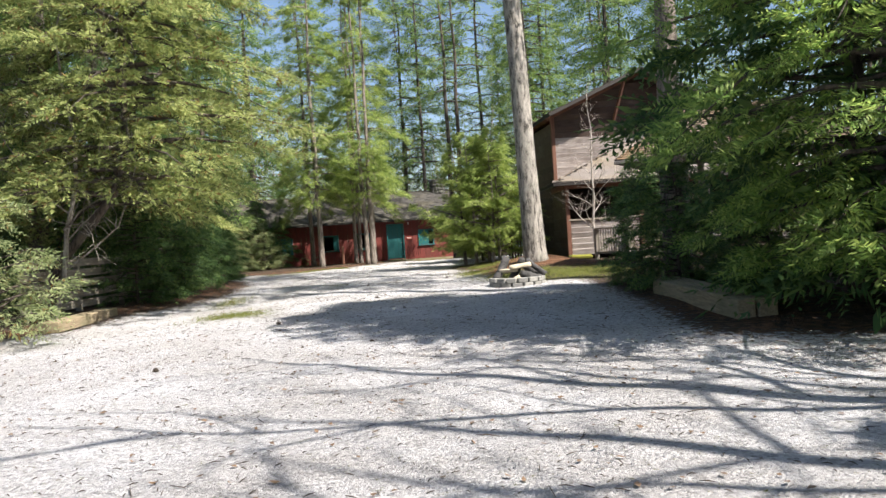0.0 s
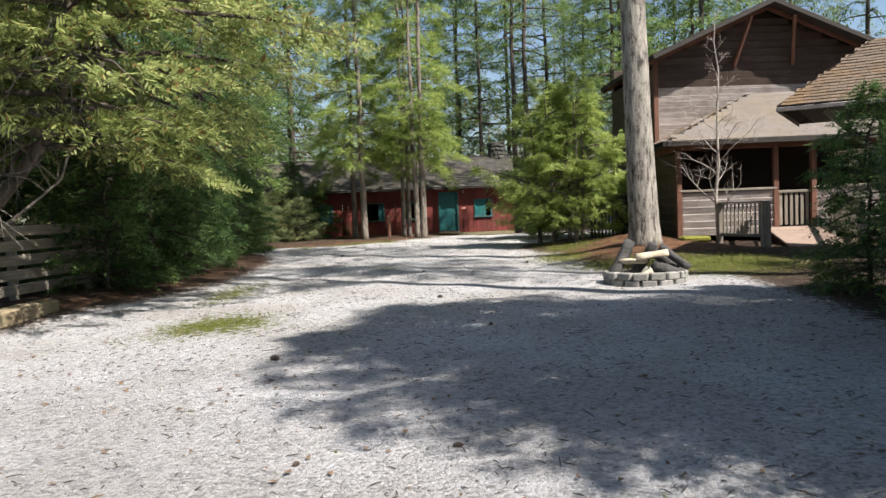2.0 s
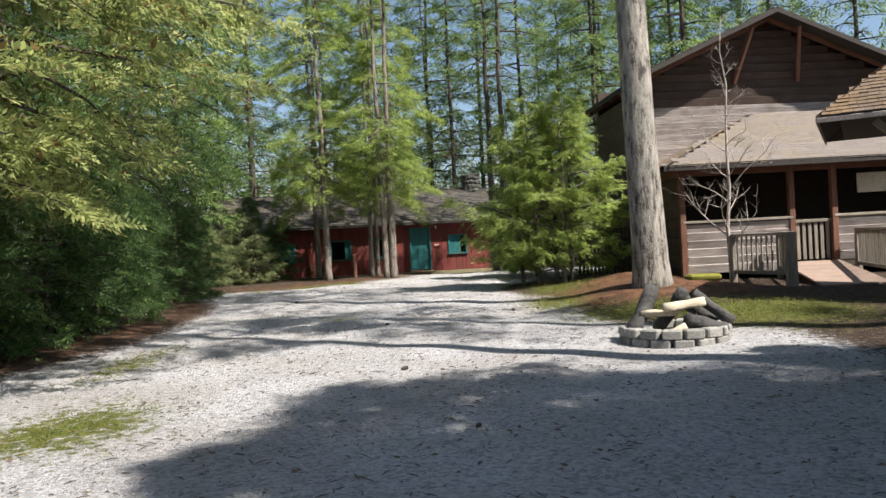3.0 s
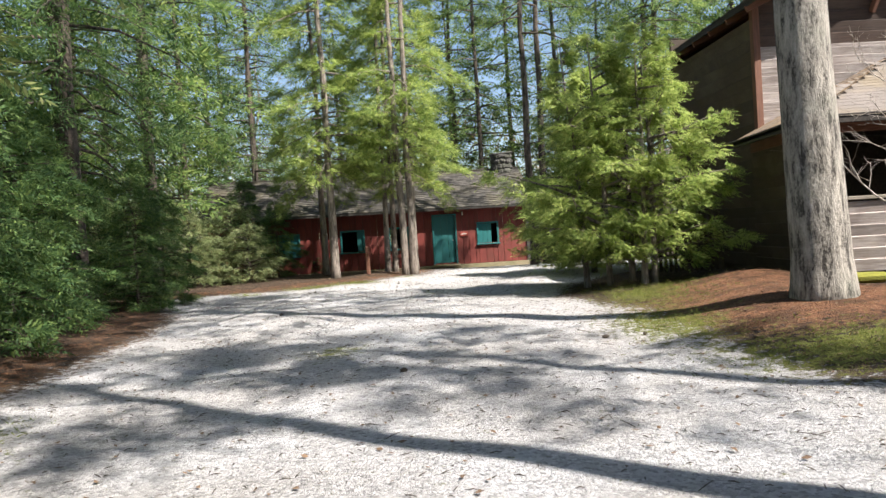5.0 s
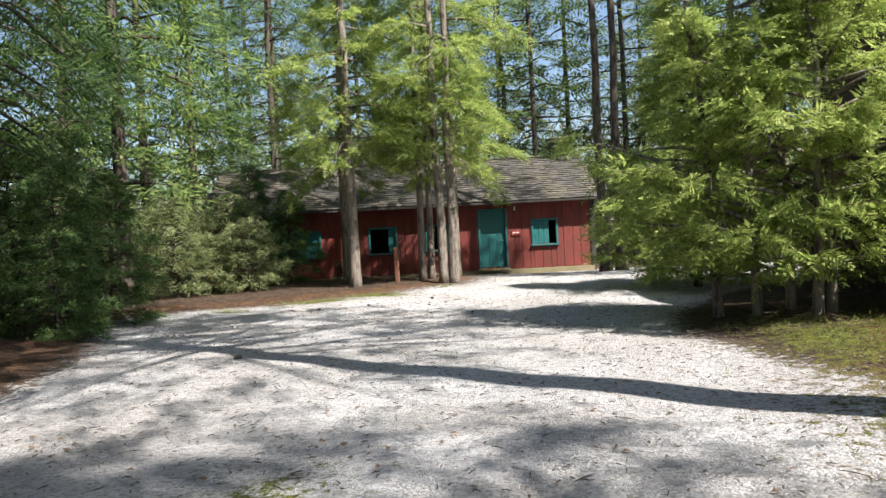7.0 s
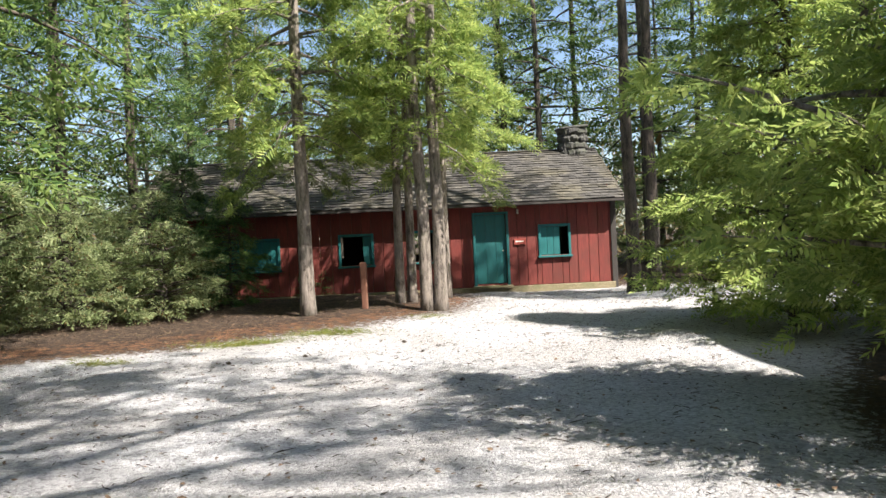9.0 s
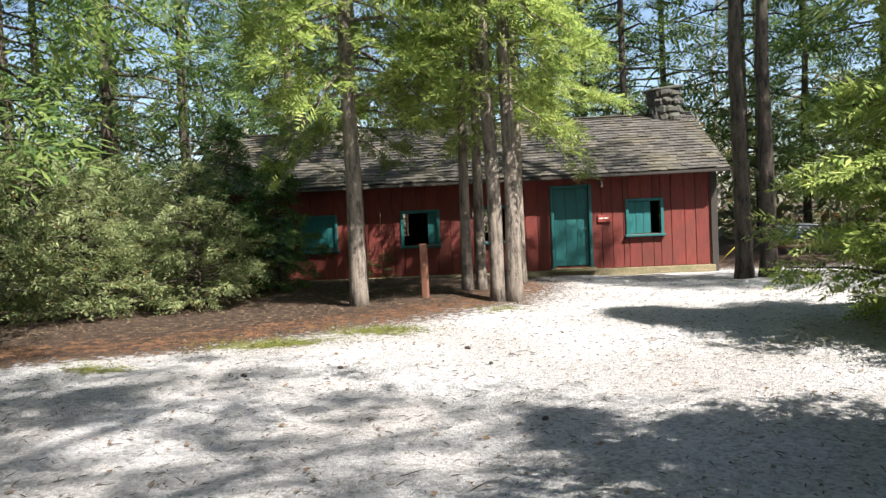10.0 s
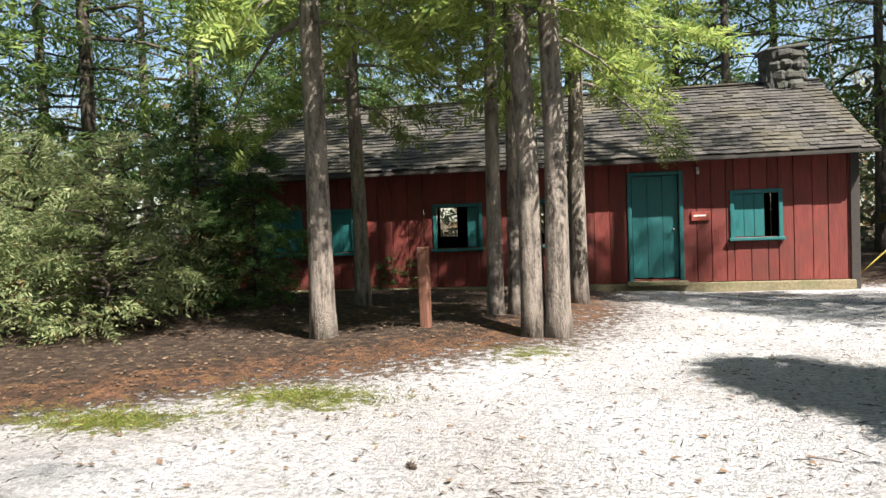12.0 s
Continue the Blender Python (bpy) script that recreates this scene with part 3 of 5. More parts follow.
w1 = opening_trim(*FRONT_OPEN[1])
planks("shutter", -2.05, -1.50, 0.87, 1.67, 0.02, TEAL_PAINT, w1, 3, label="teal plank shutter")
w3 = opening_trim(*FRONT_OPEN[2])
planks("shutter", -5.13, -4.95, 0.85, 1.65, 0.03, TEAL_PAINT, w3, 1)
w2 = opening_trim(*FRONT_OPEN[3])
planks("shutter", -7.16, -6.92, 0.83, 1.63, 0.03, TEAL_PAINT, w2, 1)
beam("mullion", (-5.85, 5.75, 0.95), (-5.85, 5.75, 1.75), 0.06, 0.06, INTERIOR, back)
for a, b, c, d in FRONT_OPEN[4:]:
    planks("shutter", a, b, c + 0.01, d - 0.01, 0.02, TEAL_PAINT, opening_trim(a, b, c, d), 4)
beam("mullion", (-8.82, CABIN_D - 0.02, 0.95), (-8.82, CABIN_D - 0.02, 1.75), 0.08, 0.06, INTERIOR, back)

door = part("door", None, cabin, label="teal plank door with a low timber step")
planks("leaf", -3.92, -3.06, 0.12, 2.09, 0.06, TEAL_PAINT, door, 3)
for x in (-3.97, -3.01):
    beam("frame", (x, -0.03, 0.04), (x, -0.03, 2.17), 0.08, 0.05, TEAL_PAINT, door)
beam("frame", (-3.93, -0.03, 2.135), (-3.05, -0.03, 2.135), 0.05, 0.07, TEAL_PAINT, door)
beam("threshold", (-4.05, -0.13, 0.03), (-2.92, -0.13, 0.03), 0.28, 0.07, SILL_LOG, door)
kn = Tubes()
kn.add([(-3.16, 0.045, 1.05), (-3.16, 0.0, 1.05), (-3.16, -0.03, 1.05), (-3.16, -0.05, 1.05)], [0.012, 0.012, 0.03, 0.018], 8)
part("handle", kn.mesh("handle", METAL), door)

sign = thing("sign", CABIN, "small red wooden sign with pale lettering beside the teal door", "sign")
part("sign_board", block(0.34, 0.03, 0.17, SIGN_RED, 0.005), sign, pose(-2.66, -0.045, 1.20))
for bx, bw in ((-2.745, 0.085), (-2.625, 0.125)):
    part("lettering_bar", shared_block(bw, 0.006, 0.032, SIGN_WHITE, 0.002), sign, pose(bx, -0.063, 1.28))

porch_lamp = thing("wall_lamp", CABIN, "small pale bulb fixture under the cabin eave", "lamp")
bulb = Tubes()
bulb.add([(-2.70, -0.03, 2.20), (-2.70, -0.07, 2.20), (-2.70, -0.08, 2.16), (-2.70, -0.08, 2.11), (-2.70, -0.08, 2.08)], [0.03, 0.025, 0.02, 0.035, 0.015], 8)
part("bulb", bulb.mesh("bulb", SIGN_WHITE), porch_lamp)


def shingle_slope(parent, p0, along, up, nu, nv, material, thick=0.018, seed=0, keep=None, uneven=0.012):
    """Courses of overlapping shingles on a slope that starts at p0; each shingle is a piece of its own in one joined mesh."""
    r = random.Random(seed)
    p0, along, up = Vector(p0), Vector(along), Vector(up)
    nrm = along.cross(up).normalized()
    verts, faces = [], []
    for j in range(nv):
        u = -r.random() / nu
        while u < 1:
            wd = (1.0 / nu) * r.uniform(0.75, 1.25)
            a, b = max(u, 0), min(u + wd - 0.006 / along.length, 1)
            u += wd
            if b - a < 0.003 or (keep and not keep((a + b) / 2, (j + 0.5) / nv)):
                continue
            v0, v1 = j / nv + r.uniform(-0.08, 0.04) / nv, min((j + 1.35) / nv, 1)
            lift = thick + r.uniform(0, uneven)
            s = len(verts)
            for vv, lo in ((v0, lift), (v1, 0.002)):
                for uu in (a, b):
                    q = p0 + along * uu + up * vv
                    verts += [tuple(q + nrm * lo), tuple(q + nrm * (lo - thick if lo > 0.01 else lo - 0.002))]
            t0, b0, t1, b1, t2, b2, t3, b3 = range(s, s + 8)
            faces += [(t0, t1, t3, t2), (t0, b0, b1, t1), (t0, t2, b2, b0), (t1, b1, b3, t3)]
    return mesh_from("shingles", verts, faces, material)


def island_vary(m, amount=0.5):
    """Lets a material change from piece to piece inside one joined mesh."""
    n, l = m.node_tree.nodes, m.node_tree.links
    p = n["Principled BSDF"]
    src = p.inputs["Base Color"].links[0].from_socket
    isl = n.new("ShaderNodeNewGeometry").outputs["Random Per Island"]
    hsv = n.new("ShaderNodeHueSaturation")
    l.new(src, hsv.inputs["Color"])
    l.new(math_node(n, l, "ADD", math_node(n, l, "MULTIPLY", isl, amount), 1 - amount / 2), hsv.inputs["Value"])
    l.new(hsv.outputs["Color"], p.inputs["Base Color"])


for mm, am in ((SHINGLE, 0.7), (PORCH_SHINGLE, 0.18), (MOSS_SHINGLE, 0.3)):
    island_vary(mm, am)

ex0, ex1 = -CABIN_W - 0.4, 0.36
slope = (RIDGE_Z - WALL_TOP) / RIDGE_Y
roof = part("roof", None, cabin, label="grey shingle roof with moss and needles")
for sgn in (0, 1):
    y0 = -EAVE_OUT if sgn == 0 else CABIN_D + EAVE_OUT
    z0 = WALL_TOP - slope * EAVE_OUT
    upv = (0, (RIDGE_Y - y0), RIDGE_Z - z0)
    start, along = ((ex0, y0, z0 + 0.06), (ex1 - ex0, 0, 0)) if sgn == 0 else ((ex1, y0, z0 + 0.06), (ex0 - ex1, 0, 0))
    tagged(part("shingles", shingle_slope(roof, start, along, upv, 62, 21, SHINGLE, 0.016, sgn + 5, None, 0.03), roof), kind="stuff")
    deck = mesh_from("deck", [(ex0, y0, z0), (ex1, y0, z0), (ex1, RIDGE_Y, RIDGE_Z), (ex0, RIDGE_Y, RIDGE_Z), (ex0, y0, z0 + 0.05), (ex1, y0, z0 + 0.05), (ex1, RIDGE_Y, RIDGE_Z + 0.05), (ex0, RIDGE_Y, RIDGE_Z + 0.05)],
                     [(0, 1, 2, 3), (7, 6, 5, 4), (0, 4, 5, 1), (1, 5, 6, 2), (3, 7, 4, 0), (2, 6, 7, 3)], DARK_ROOF)
    part("deck", deck, roof)
    beam("fascia", (ex0, y0 - 0.012 * (1 - 2 * sgn), z0 - 0.02), (ex1, y0 - 0.012 * (1 - 2 * sgn), z0 + 0.005), 0.03, 0.055, DARK_ROOF, roof)
    for gx in (ex0, ex1):
        beam("rake_board", (gx, y0, z0 - 0.02), (gx, RIDGE_Y, RIDGE_Z - 0.02), 0.03, 0.14, DARK_ROOF, roof)
beam("ridge_cap", (ex0, RIDGE_Y, RIDGE_Z + 0.085), (ex1, RIDGE_Y, RIDGE_Z + 0.085), 0.20, 0.04, SHINGLE, roof)

chimney = part("chimney", None, cabin, label="squat dark field-stone chimney")
rc = random.Random(8)
for layer in range(6):
    z = 3.45 + layer * 0.235
    for k in range(9):
        a = k / 9 * 2 * math.pi + layer * 0.5
        part("stone", shared_block(rc.choice((0.20, 0.26)), rc.choice((0.30, 0.36)), rc.choice((0.21, 0.26)), STONE, 0.07, 0.035), chimney,
             pose(-0.40 + 0.37 * math.cos(a), RIDGE_Y - 0.05 + 0.31 * math.sin(a), z + rc.uniform(-0.03, 0.03), rc.uniform(-8, 8), rc.uniform(-8, 8), math.degrees(a) + rc.uniform(-12, 12)))
part("core", block(0.72, 0.6, 1.5, STONE, 0.05, 0.02, 4), chimney, pose(-0.40, RIDGE_Y - 0.05, 3.35))
part("cap_stone", block(0.9, 0.75, 0.09, STONE, 0.03, 0.03, 3), chimney, pose(-0.40, RIDGE_Y - 0.05, 4.85, 2, -3, 6))

# ---- brown lodge ----
REDWOOD_GREY = surface("worn_reddish_deck", (0.16, 0.11, 0.085), (0.36, 0.27, 0.22), 36, 1.4, (0.22, 0.12, 0.08), 0.4, 0.85, 0.5, 0.006, (0.07, 1, 1), 0.25)
LX0, LX1, LY0, LY1 = 4.45, 11.0, 28.2, 33.0
PX0, PX1, PY0 = 4.3, 11.9, 25.2
lodge = thing("lodge", Matrix(), "dark brown clapboard lodge with a hipped screened porch", "house")


def clapboards(parent, a, b, z0, z1, step, material, seed, top_of=None, lap=0.02, name="clapboard"):
    """Lapped horizontal boards from a to b (x, y), one above another."""
    r = random.Random(seed)
    a, b = Vector((*a, 0)), Vector((*b, 0))
    d = b - a
    ang = math.degrees(math.atan2(d.y, d.x))
    z = z0
    while z < z1 - 0.03:
        h = min(step, z1 - z)
        s0, s1 = (0, 1) if top_of is None else top_of(z + h)
        ln = d.length * (s1 - s0)
        if ln > 0.15:
            c = a + d * (s0 + s1) / 2
            part(name, shared_block(round(ln, 2), 0.03, round(h + lap, 3), material, 0.005, 0.003), parent, pose(c.x, c.y, z, 13 + r.uniform(-2, 2), r.uniform(-0.15, 0.15), ang))
        z += h


PEAK_X, PEAK_Z, RAKE = 7.72, 6.92, 0.43
upper = part("wall", None, lodge, label="clapboard gable, pale grey low, darkened above for the overhang's shade")
# overhang shade is put into the colour: pale lit boards below, dark brown above
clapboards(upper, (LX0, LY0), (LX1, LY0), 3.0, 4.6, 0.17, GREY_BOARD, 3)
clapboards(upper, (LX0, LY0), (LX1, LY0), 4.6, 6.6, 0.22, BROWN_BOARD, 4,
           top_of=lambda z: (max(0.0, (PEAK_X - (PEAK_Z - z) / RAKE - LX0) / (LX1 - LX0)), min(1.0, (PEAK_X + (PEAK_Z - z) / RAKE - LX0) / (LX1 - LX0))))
gz = PEAK_Z - RAKE * (PEAK_X - LX0) - 0.05
gv = [(LX0, LY0 + 0.05, 2.8), (LX1, LY0 + 0.05, 2.8), (LX1, LY0 + 0.05, gz), (PEAK_X, LY0 + 0.05, PEAK_Z - 0.05), (LX0, LY0 + 0.05, gz)]
gv += [(x, y + 0.08, z) for x, y, z in gv]
part("backing", mesh_from("backing", gv, [(0, 1, 2, 3, 4), (9, 8, 7, 6, 5)] + [(i, i + 5, (i + 1) % 5 + 5, (i + 1) % 5) for i in range(5)], BROWN_BOARD), upper)
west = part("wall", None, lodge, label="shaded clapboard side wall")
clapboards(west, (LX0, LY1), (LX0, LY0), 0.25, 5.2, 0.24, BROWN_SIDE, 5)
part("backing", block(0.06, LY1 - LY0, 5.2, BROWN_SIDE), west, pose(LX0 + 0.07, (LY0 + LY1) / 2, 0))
corners = [beam("corner_board", (*p, 2.9), (*p, 5.4), 0.14, 0.14, REDWOOD, lodge) for p in ((LX0 - 0.03, LY0 - 0.03), (LX1 + 0.03, LY0 - 0.03))]
east = part("wall", block(0.1, LY1 - LY0, 5.2, BROWN_SIDE), lodge, pose(LX1 - 0.02, (LY0 + LY1) / 2, 0))
north = part("wall", block(LX1 - LX0, 0.1, 6.0, BROWN_SIDE), lodge, pose((LX0 + LX1) / 2, LY1 - 0.06, 0))

lroof = part("roof", None, lodge, label="dark shingle gable roof with deep overhang")
RY0, RY1, REAVE = 27.4, 33.5, 0.32
for sgn in (-1, 1):
    xe = PEAK_X + sgn * (PEAK_X - LX0 + REAVE)
    ze = PEAK_Z - RAKE * abs(xe - PEAK_X)
    v = [(PEAK_X, RY0, PEAK_Z), (xe, RY0, ze), (xe, RY1, ze), (PEAK_X, RY1, PEAK_Z)]
    v += [(x, y, z + 0.09) for x, y, z in v]
    part("deck", mesh_from("deck", v, [(0, 1, 2, 3), (7, 6, 5, 4), (0, 4, 5, 1), (1, 5, 6, 2), (2, 6, 7, 3), (3, 7, 4, 0)], DARK_ROOF), lroof)
    st, al = ((xe, RY1, ze + 0.1), (0, RY0 - RY1, 0)) if sgn < 0 else ((xe, RY0, ze + 0.1), (0, RY1 - RY0, 0))
    tagged(part("shingles", shingle_slope(lroof, st, al, (PEAK_X - xe, 0, PEAK_Z - ze), 26, 18, SHINGLE, 0.012, 12 + sgn), lroof), kind="stuff")
    beam("rake_board", (xe, RY0 - 0.02, ze + 0.02), (PEAK_X, RY0 - 0.02, PEAK_Z + 0.02), 0.03, 0.12, DARK_ROOF, lroof)
    for y in np.arange(RY0 + 0.5, RY1, 0.9):
        beam("rafter", (xe, y, ze - 0.07), (PEAK_X, y, PEAK_Z - 0.07), 0.05, 0.12, REDWOOD, lroof)
    xb = PEAK_X + sgn * 0.9
    beam("brace", (xb, LY0 - 0.05, 5.2), (xb - sgn * 0.25, RY0 + 0.1, PEAK_Z - RAKE * abs(xb - sgn * 0.25 - PEAK_X) - 0.12), 0.1, 0.1, REDWOOD, lroof)
    part("drip_edge", shared_block(0.04, RY1 - RY0, 0.12, DARK_ROOF), lroof, pose(xe - sgn * 0.02, (RY0 + RY1) / 2, ze - 0.02))

# the gabled body stands a little askew to the porch
ASKEW = pose(LX0, LY0, 0, 0, 0, 5.5) @ pose(-LX0, -LY0, 0)
for body in (upper, west, east, north, lroof, *corners):
    body.matrix_basis = ASKEW @ body.matrix_basis

porch = part("porch", None, lodge, label="screened porch with lapped skirt boards")
clapboards(porch, (PX0 + 0.08, PY0), (6.75, PY0), 0.28, 1.42, 0.185, GREY_BOARD, 21)
clapboards(porch, (7.75, PY0), (PX1, PY0), 0.45, 1.42, 0.185, GREY_BOARD, 22)
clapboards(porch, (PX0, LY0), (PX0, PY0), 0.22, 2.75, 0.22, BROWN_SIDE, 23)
beam("top_rail", (PX0, PY0 - 0.03, 1.46), (6.8, PY0 - 0.03, 1.46), 0.12, 0.06, GREY_WOOD, porch)
beam("top_rail", (7.72, PY0 - 0.03, 1.46), (PX1, PY0 - 0.03, 1.46), 0.12, 0.06, GREY_WOOD, porch)
for x in (PX0, 6.78, 7.74, PX1):
    beam("post", (x, PY0 - 0.02, 0.1), (x, PY0 - 0.02, 2.72), 0.13, 0.13, REDWOOD, porch)
beam("head_beam", (PX0 - 0.1, PY0, 2.62), (PX1 + 0.1, PY0, 2.62), 0.14, 0.2, REDWOOD, porch)
beam("head_beam", (PX0, PY0, 2.62), (PX0, LY0, 2.62), 0.14, 0.2, REDWOOD, porch)
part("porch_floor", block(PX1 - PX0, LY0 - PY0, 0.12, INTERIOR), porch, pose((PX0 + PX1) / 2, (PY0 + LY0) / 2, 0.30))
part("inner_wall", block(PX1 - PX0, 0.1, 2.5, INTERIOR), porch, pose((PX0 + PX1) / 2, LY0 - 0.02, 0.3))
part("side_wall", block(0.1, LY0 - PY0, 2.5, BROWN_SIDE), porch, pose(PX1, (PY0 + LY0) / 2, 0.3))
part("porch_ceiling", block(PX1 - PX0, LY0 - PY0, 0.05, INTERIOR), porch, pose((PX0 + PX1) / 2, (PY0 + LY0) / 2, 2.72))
nb = part("notice_board", block(0.85, 0.03, 0.45, PALE_LOG, 0.01), porch, pose(8.75, PY0 + 0.06, 1.95), "pale notice board")
gate = part("gate", None, porch, label="low slatted gate across the porch door")
for i in range(6):
    part("slat", shared_block(0.08, 0.025, 0.85, GREY_WOOD), gate, pose(6.92 + i * 0.135, PY0 + 0.02, 0.48))
beam("gate_rail", (6.86, PY0, 1.36), (7.68, PY0, 1.36), 0.05, 0.07, GREY_WOOD, gate)

# hipped porch roof
EX0, EX1, EY, EZ, TZ = 3.8, 12.4, 24.7, 2.72, 4.32
part("eave_board", shared_block(EX1 - EX0, 0.04, 0.14, DARK_ROOF), porch, pose((EX0 + EX1) / 2, EY + 0.02, EZ - 0.1))
part("eave_board", shared_block(0.04, LY0 - EY, 0.14, DARK_ROOF), porch, pose(EX0 + 0.02, (EY + LY0) / 2, EZ - 0.1))
run = LY0 - EY
proof = part("porch_roof", None, lodge, label="brown asphalt-shingled hip roof, mossy at the edge")
front_pts = [(EX0, EY, EZ), (EX1, EY, EZ), (EX1 - 3.3, LY0, TZ), (EX0 + 3.3, LY0, TZ)]
left_pts = [(EX0, LY0, EZ), (EX0, EY, EZ), (EX0 + 3.3, LY0, TZ)]
right_pts = [(EX1, EY, EZ), (EX1, LY0, EZ), (EX1 - 3.3, LY0, TZ)]
for pts in (front_pts, left_pts, right_pts):
    n = len(pts)
    v = [(x, y, z - 0.05) for x, y, z in pts] + [(x, y, z) for x, y, z in pts]
    f = [tuple(reversed(range(n))), tuple(range(n, 2 * n))] + [(i, (i + 1) % n, n + (i + 1) % n, n + i) for i in range(n)]
    part("deck", mesh_from("deck", v, f, DARK_ROOF), proof)
tagged(part("shingles", shingle_slope(proof, (EX0, EY, EZ), (EX1 - EX0, 0, 0), (0, run, TZ - EZ), 24, 22, PORCH_SHINGLE, 0.006, 31,
                                      lambda u, v: 3.3 * v < u * (EX1 - EX0) < EX1 - EX0 - 3.3 * v, 0.003), proof), kind="stuff")
tagged(part("shingles", shingle_slope(proof, (EX0, LY0, EZ), (0, -run, 0), (3.3, 0, TZ - EZ), 14, 14, MOSS_SHINGLE, 0.006, 32,
                                      lambda u, v: u < 1 - v, 0.004), proof, label="mossy shingles"), kind="stuff")

# ramp with slatted railing
ramp = thing("ramp", Matrix(), "weathered wooden entry ramp with slatted railings", "ramp")
for i in range(16):
    t = i / 16
    part("deck_board", shared_block(1.3, 0.185, 0.04, REDWOOD_GREY), ramp, pose(7.1 - 0.55 * t, 25.0 - 3.0 * t, 0.40 - 0.32 * t, 6))
rail_runs = [((5.55, 22.4), (6.35, 24.9)), ((4.95, 23.9), (5.5, 22.5)), ((7.3, 21.8), (8.1, 24.9))]
for (ax, ay), (bx, by) in rail_runs:
    rail = part("railing", None, ramp)
    d = Vector((bx - ax, by - ay, 0))
    n = int(d.length / 0.13)
    ang = math.degrees(math.atan2(d.y, d.x))
    for i in range(n + 1):
        q = i / n
        part("slat", shared_block(0.035, 0.035, 0.72, GREY_WOOD), rail, pose(ax + d.x * q, ay + d.y * q, 0.38, 0, 0, ang))
    beam("top_rail", (ax, ay, 1.13), (bx, by, 1.13), 0.14, 0.05, GREY_WOOD, rail)
    beam("bottom_rail", (ax, ay, 0.36), (bx, by, 0.36), 0.05, 0.08, GREY_WOOD, rail)
    for x, y in ((ax, ay), (bx, by)):
        beam("post", (x, y, -0.05), (x, y, 1.12), 0.11, 0.11, GREY_WOOD, rail)

# picket fence beside the lodge
fence = thing("picket_fence", Matrix(), "dark grey upright slat fence beside the lodge", "fence")
for i in range(16):
    part("slat", shared_block(0.07, 0.025, 1.35, BROWN_SIDE), fence, pose(2.7 + i * 0.115, 30.2, ground_z(2.7 + i * 0.115, 30.2)))
for z in (0.45, 1.15):
    beam("rail", (2.6, 30.23, z), (4.5, 30.23, z), 0.04, 0.08, BROWN_SIDE, fence)

# ---- shake-roofed shelter ----
shelter = thing("shelter", pose(6.29, 19.23, 0, 0, 0, -28), "small open shelter with a mossy shake roof on timber posts", "shelter")
for x, y in ((0.15, -0.4), (0.15, 2.1), (3.2, -0.4), (3.2, 2.1)):
    beam("post", (x, y, -0.1), (x, y, 2.9), 0.15, 0.15, GREY_WOOD, shelter)
SV = [(-1.5, -0.9), (4.0, -0.9), (4.0, 2.6), (-1.5, 2.6)]
EZ2, RZ2 = 2.86, 4.15
part("ceiling_frame", block(4.9, 2.9, 0.05, DARK_ROOF), shelter, pose(1.25, 0.85, 2.80))
sroof = part("roof", None, shelter, label="mossy brown shake roof")
for pts in ([(-1.5, -0.9, EZ2), (4.0, -0.9, EZ2), (2.6, 0.85, RZ2), (0.0, 0.85, RZ2)], [(4.0, 2.6, EZ2), (-1.5, 2.6, EZ2), (0.0, 0.85, RZ2), (2.6, 0.85, RZ2)],
            [(-1.5, 2.6, EZ2), (-1.5, -0.9, EZ2), (0.0, 0.85, RZ2)], [(4.0, -0.9, EZ2), (4.0, 2.6, EZ2), (2.6, 0.85, RZ2)]):
    n = len(pts)
    v = [(x, y, z - 0.05) for x, y, z in pts] + [(x, y, z) for x, y, z in pts]
    f = [tuple(reversed(range(n))), tuple(range(n, 2 * n))] + [(i, (i + 1) % n, n + (i + 1) % n, n + i) for i in range(n)]
    part("deck", mesh_from("deck", v, f, DARK_ROOF), sroof)
tagged(part("shingles", shingle_slope(sroof, (-1.5, -0.9, EZ2), (5.5, 0, 0), (0, 1.75, RZ2 - EZ2), 40, 20, MOSS_SHINGLE, 0.014, 41, lambda u, v: 1.5 * v < u * 5.5 < 5.5 - 1.4 * v), sroof), kind="stuff")
tagged(part("shingles", shingle_slope(sroof, (-1.5, 2.6, EZ2), (0, -3.5, 0), (1.5, 0, RZ2 - EZ2), 26, 20, MOSS_SHINGLE, 0.014, 42, lambda u, v: 0.5 * v < u < 1 - 0.5 * v), sroof), kind="stuff")
for a, b in (((-1.5, -0.9), (4.0, -0.9)), ((-1.5, 2.6), (-1.5, -0.9))):
    beam("fascia", (*a, EZ2 - 0.06), (*b, EZ2 - 0.06), 0.03, 0.08, GREY_BOARD, sroof)
beam("brace", (0.1, -0.4, 1.9), (-0.75, -0.55, 2.75), 0.1, 0.1, GREY_WOOD, shelter)

# ---- fire pit ----
pit = thing("fire_pit", pose(1.63, 16.75, ground_z(1.63, 16.75)), "ring of grey concrete blocks round charred logs", "fire pit")
for row in range(2):
    for i in range(15):
        a = 2 * math.pi * (i + 0.5 * row) / 15
        if row == 1 and 4 <= i <= 6:
            continue
        part("block", shared_block(0.215, 0.15, 0.105, PIT_STONE, 0.015, 0.006), pit, pose(0.55 * math.cos(a), 0.55 * math.sin(a), row * 0.108 - 0.02, 0, 0, math.degrees(a) + 90 + random.Random(i + row * 20).uniform(-5, 5)))


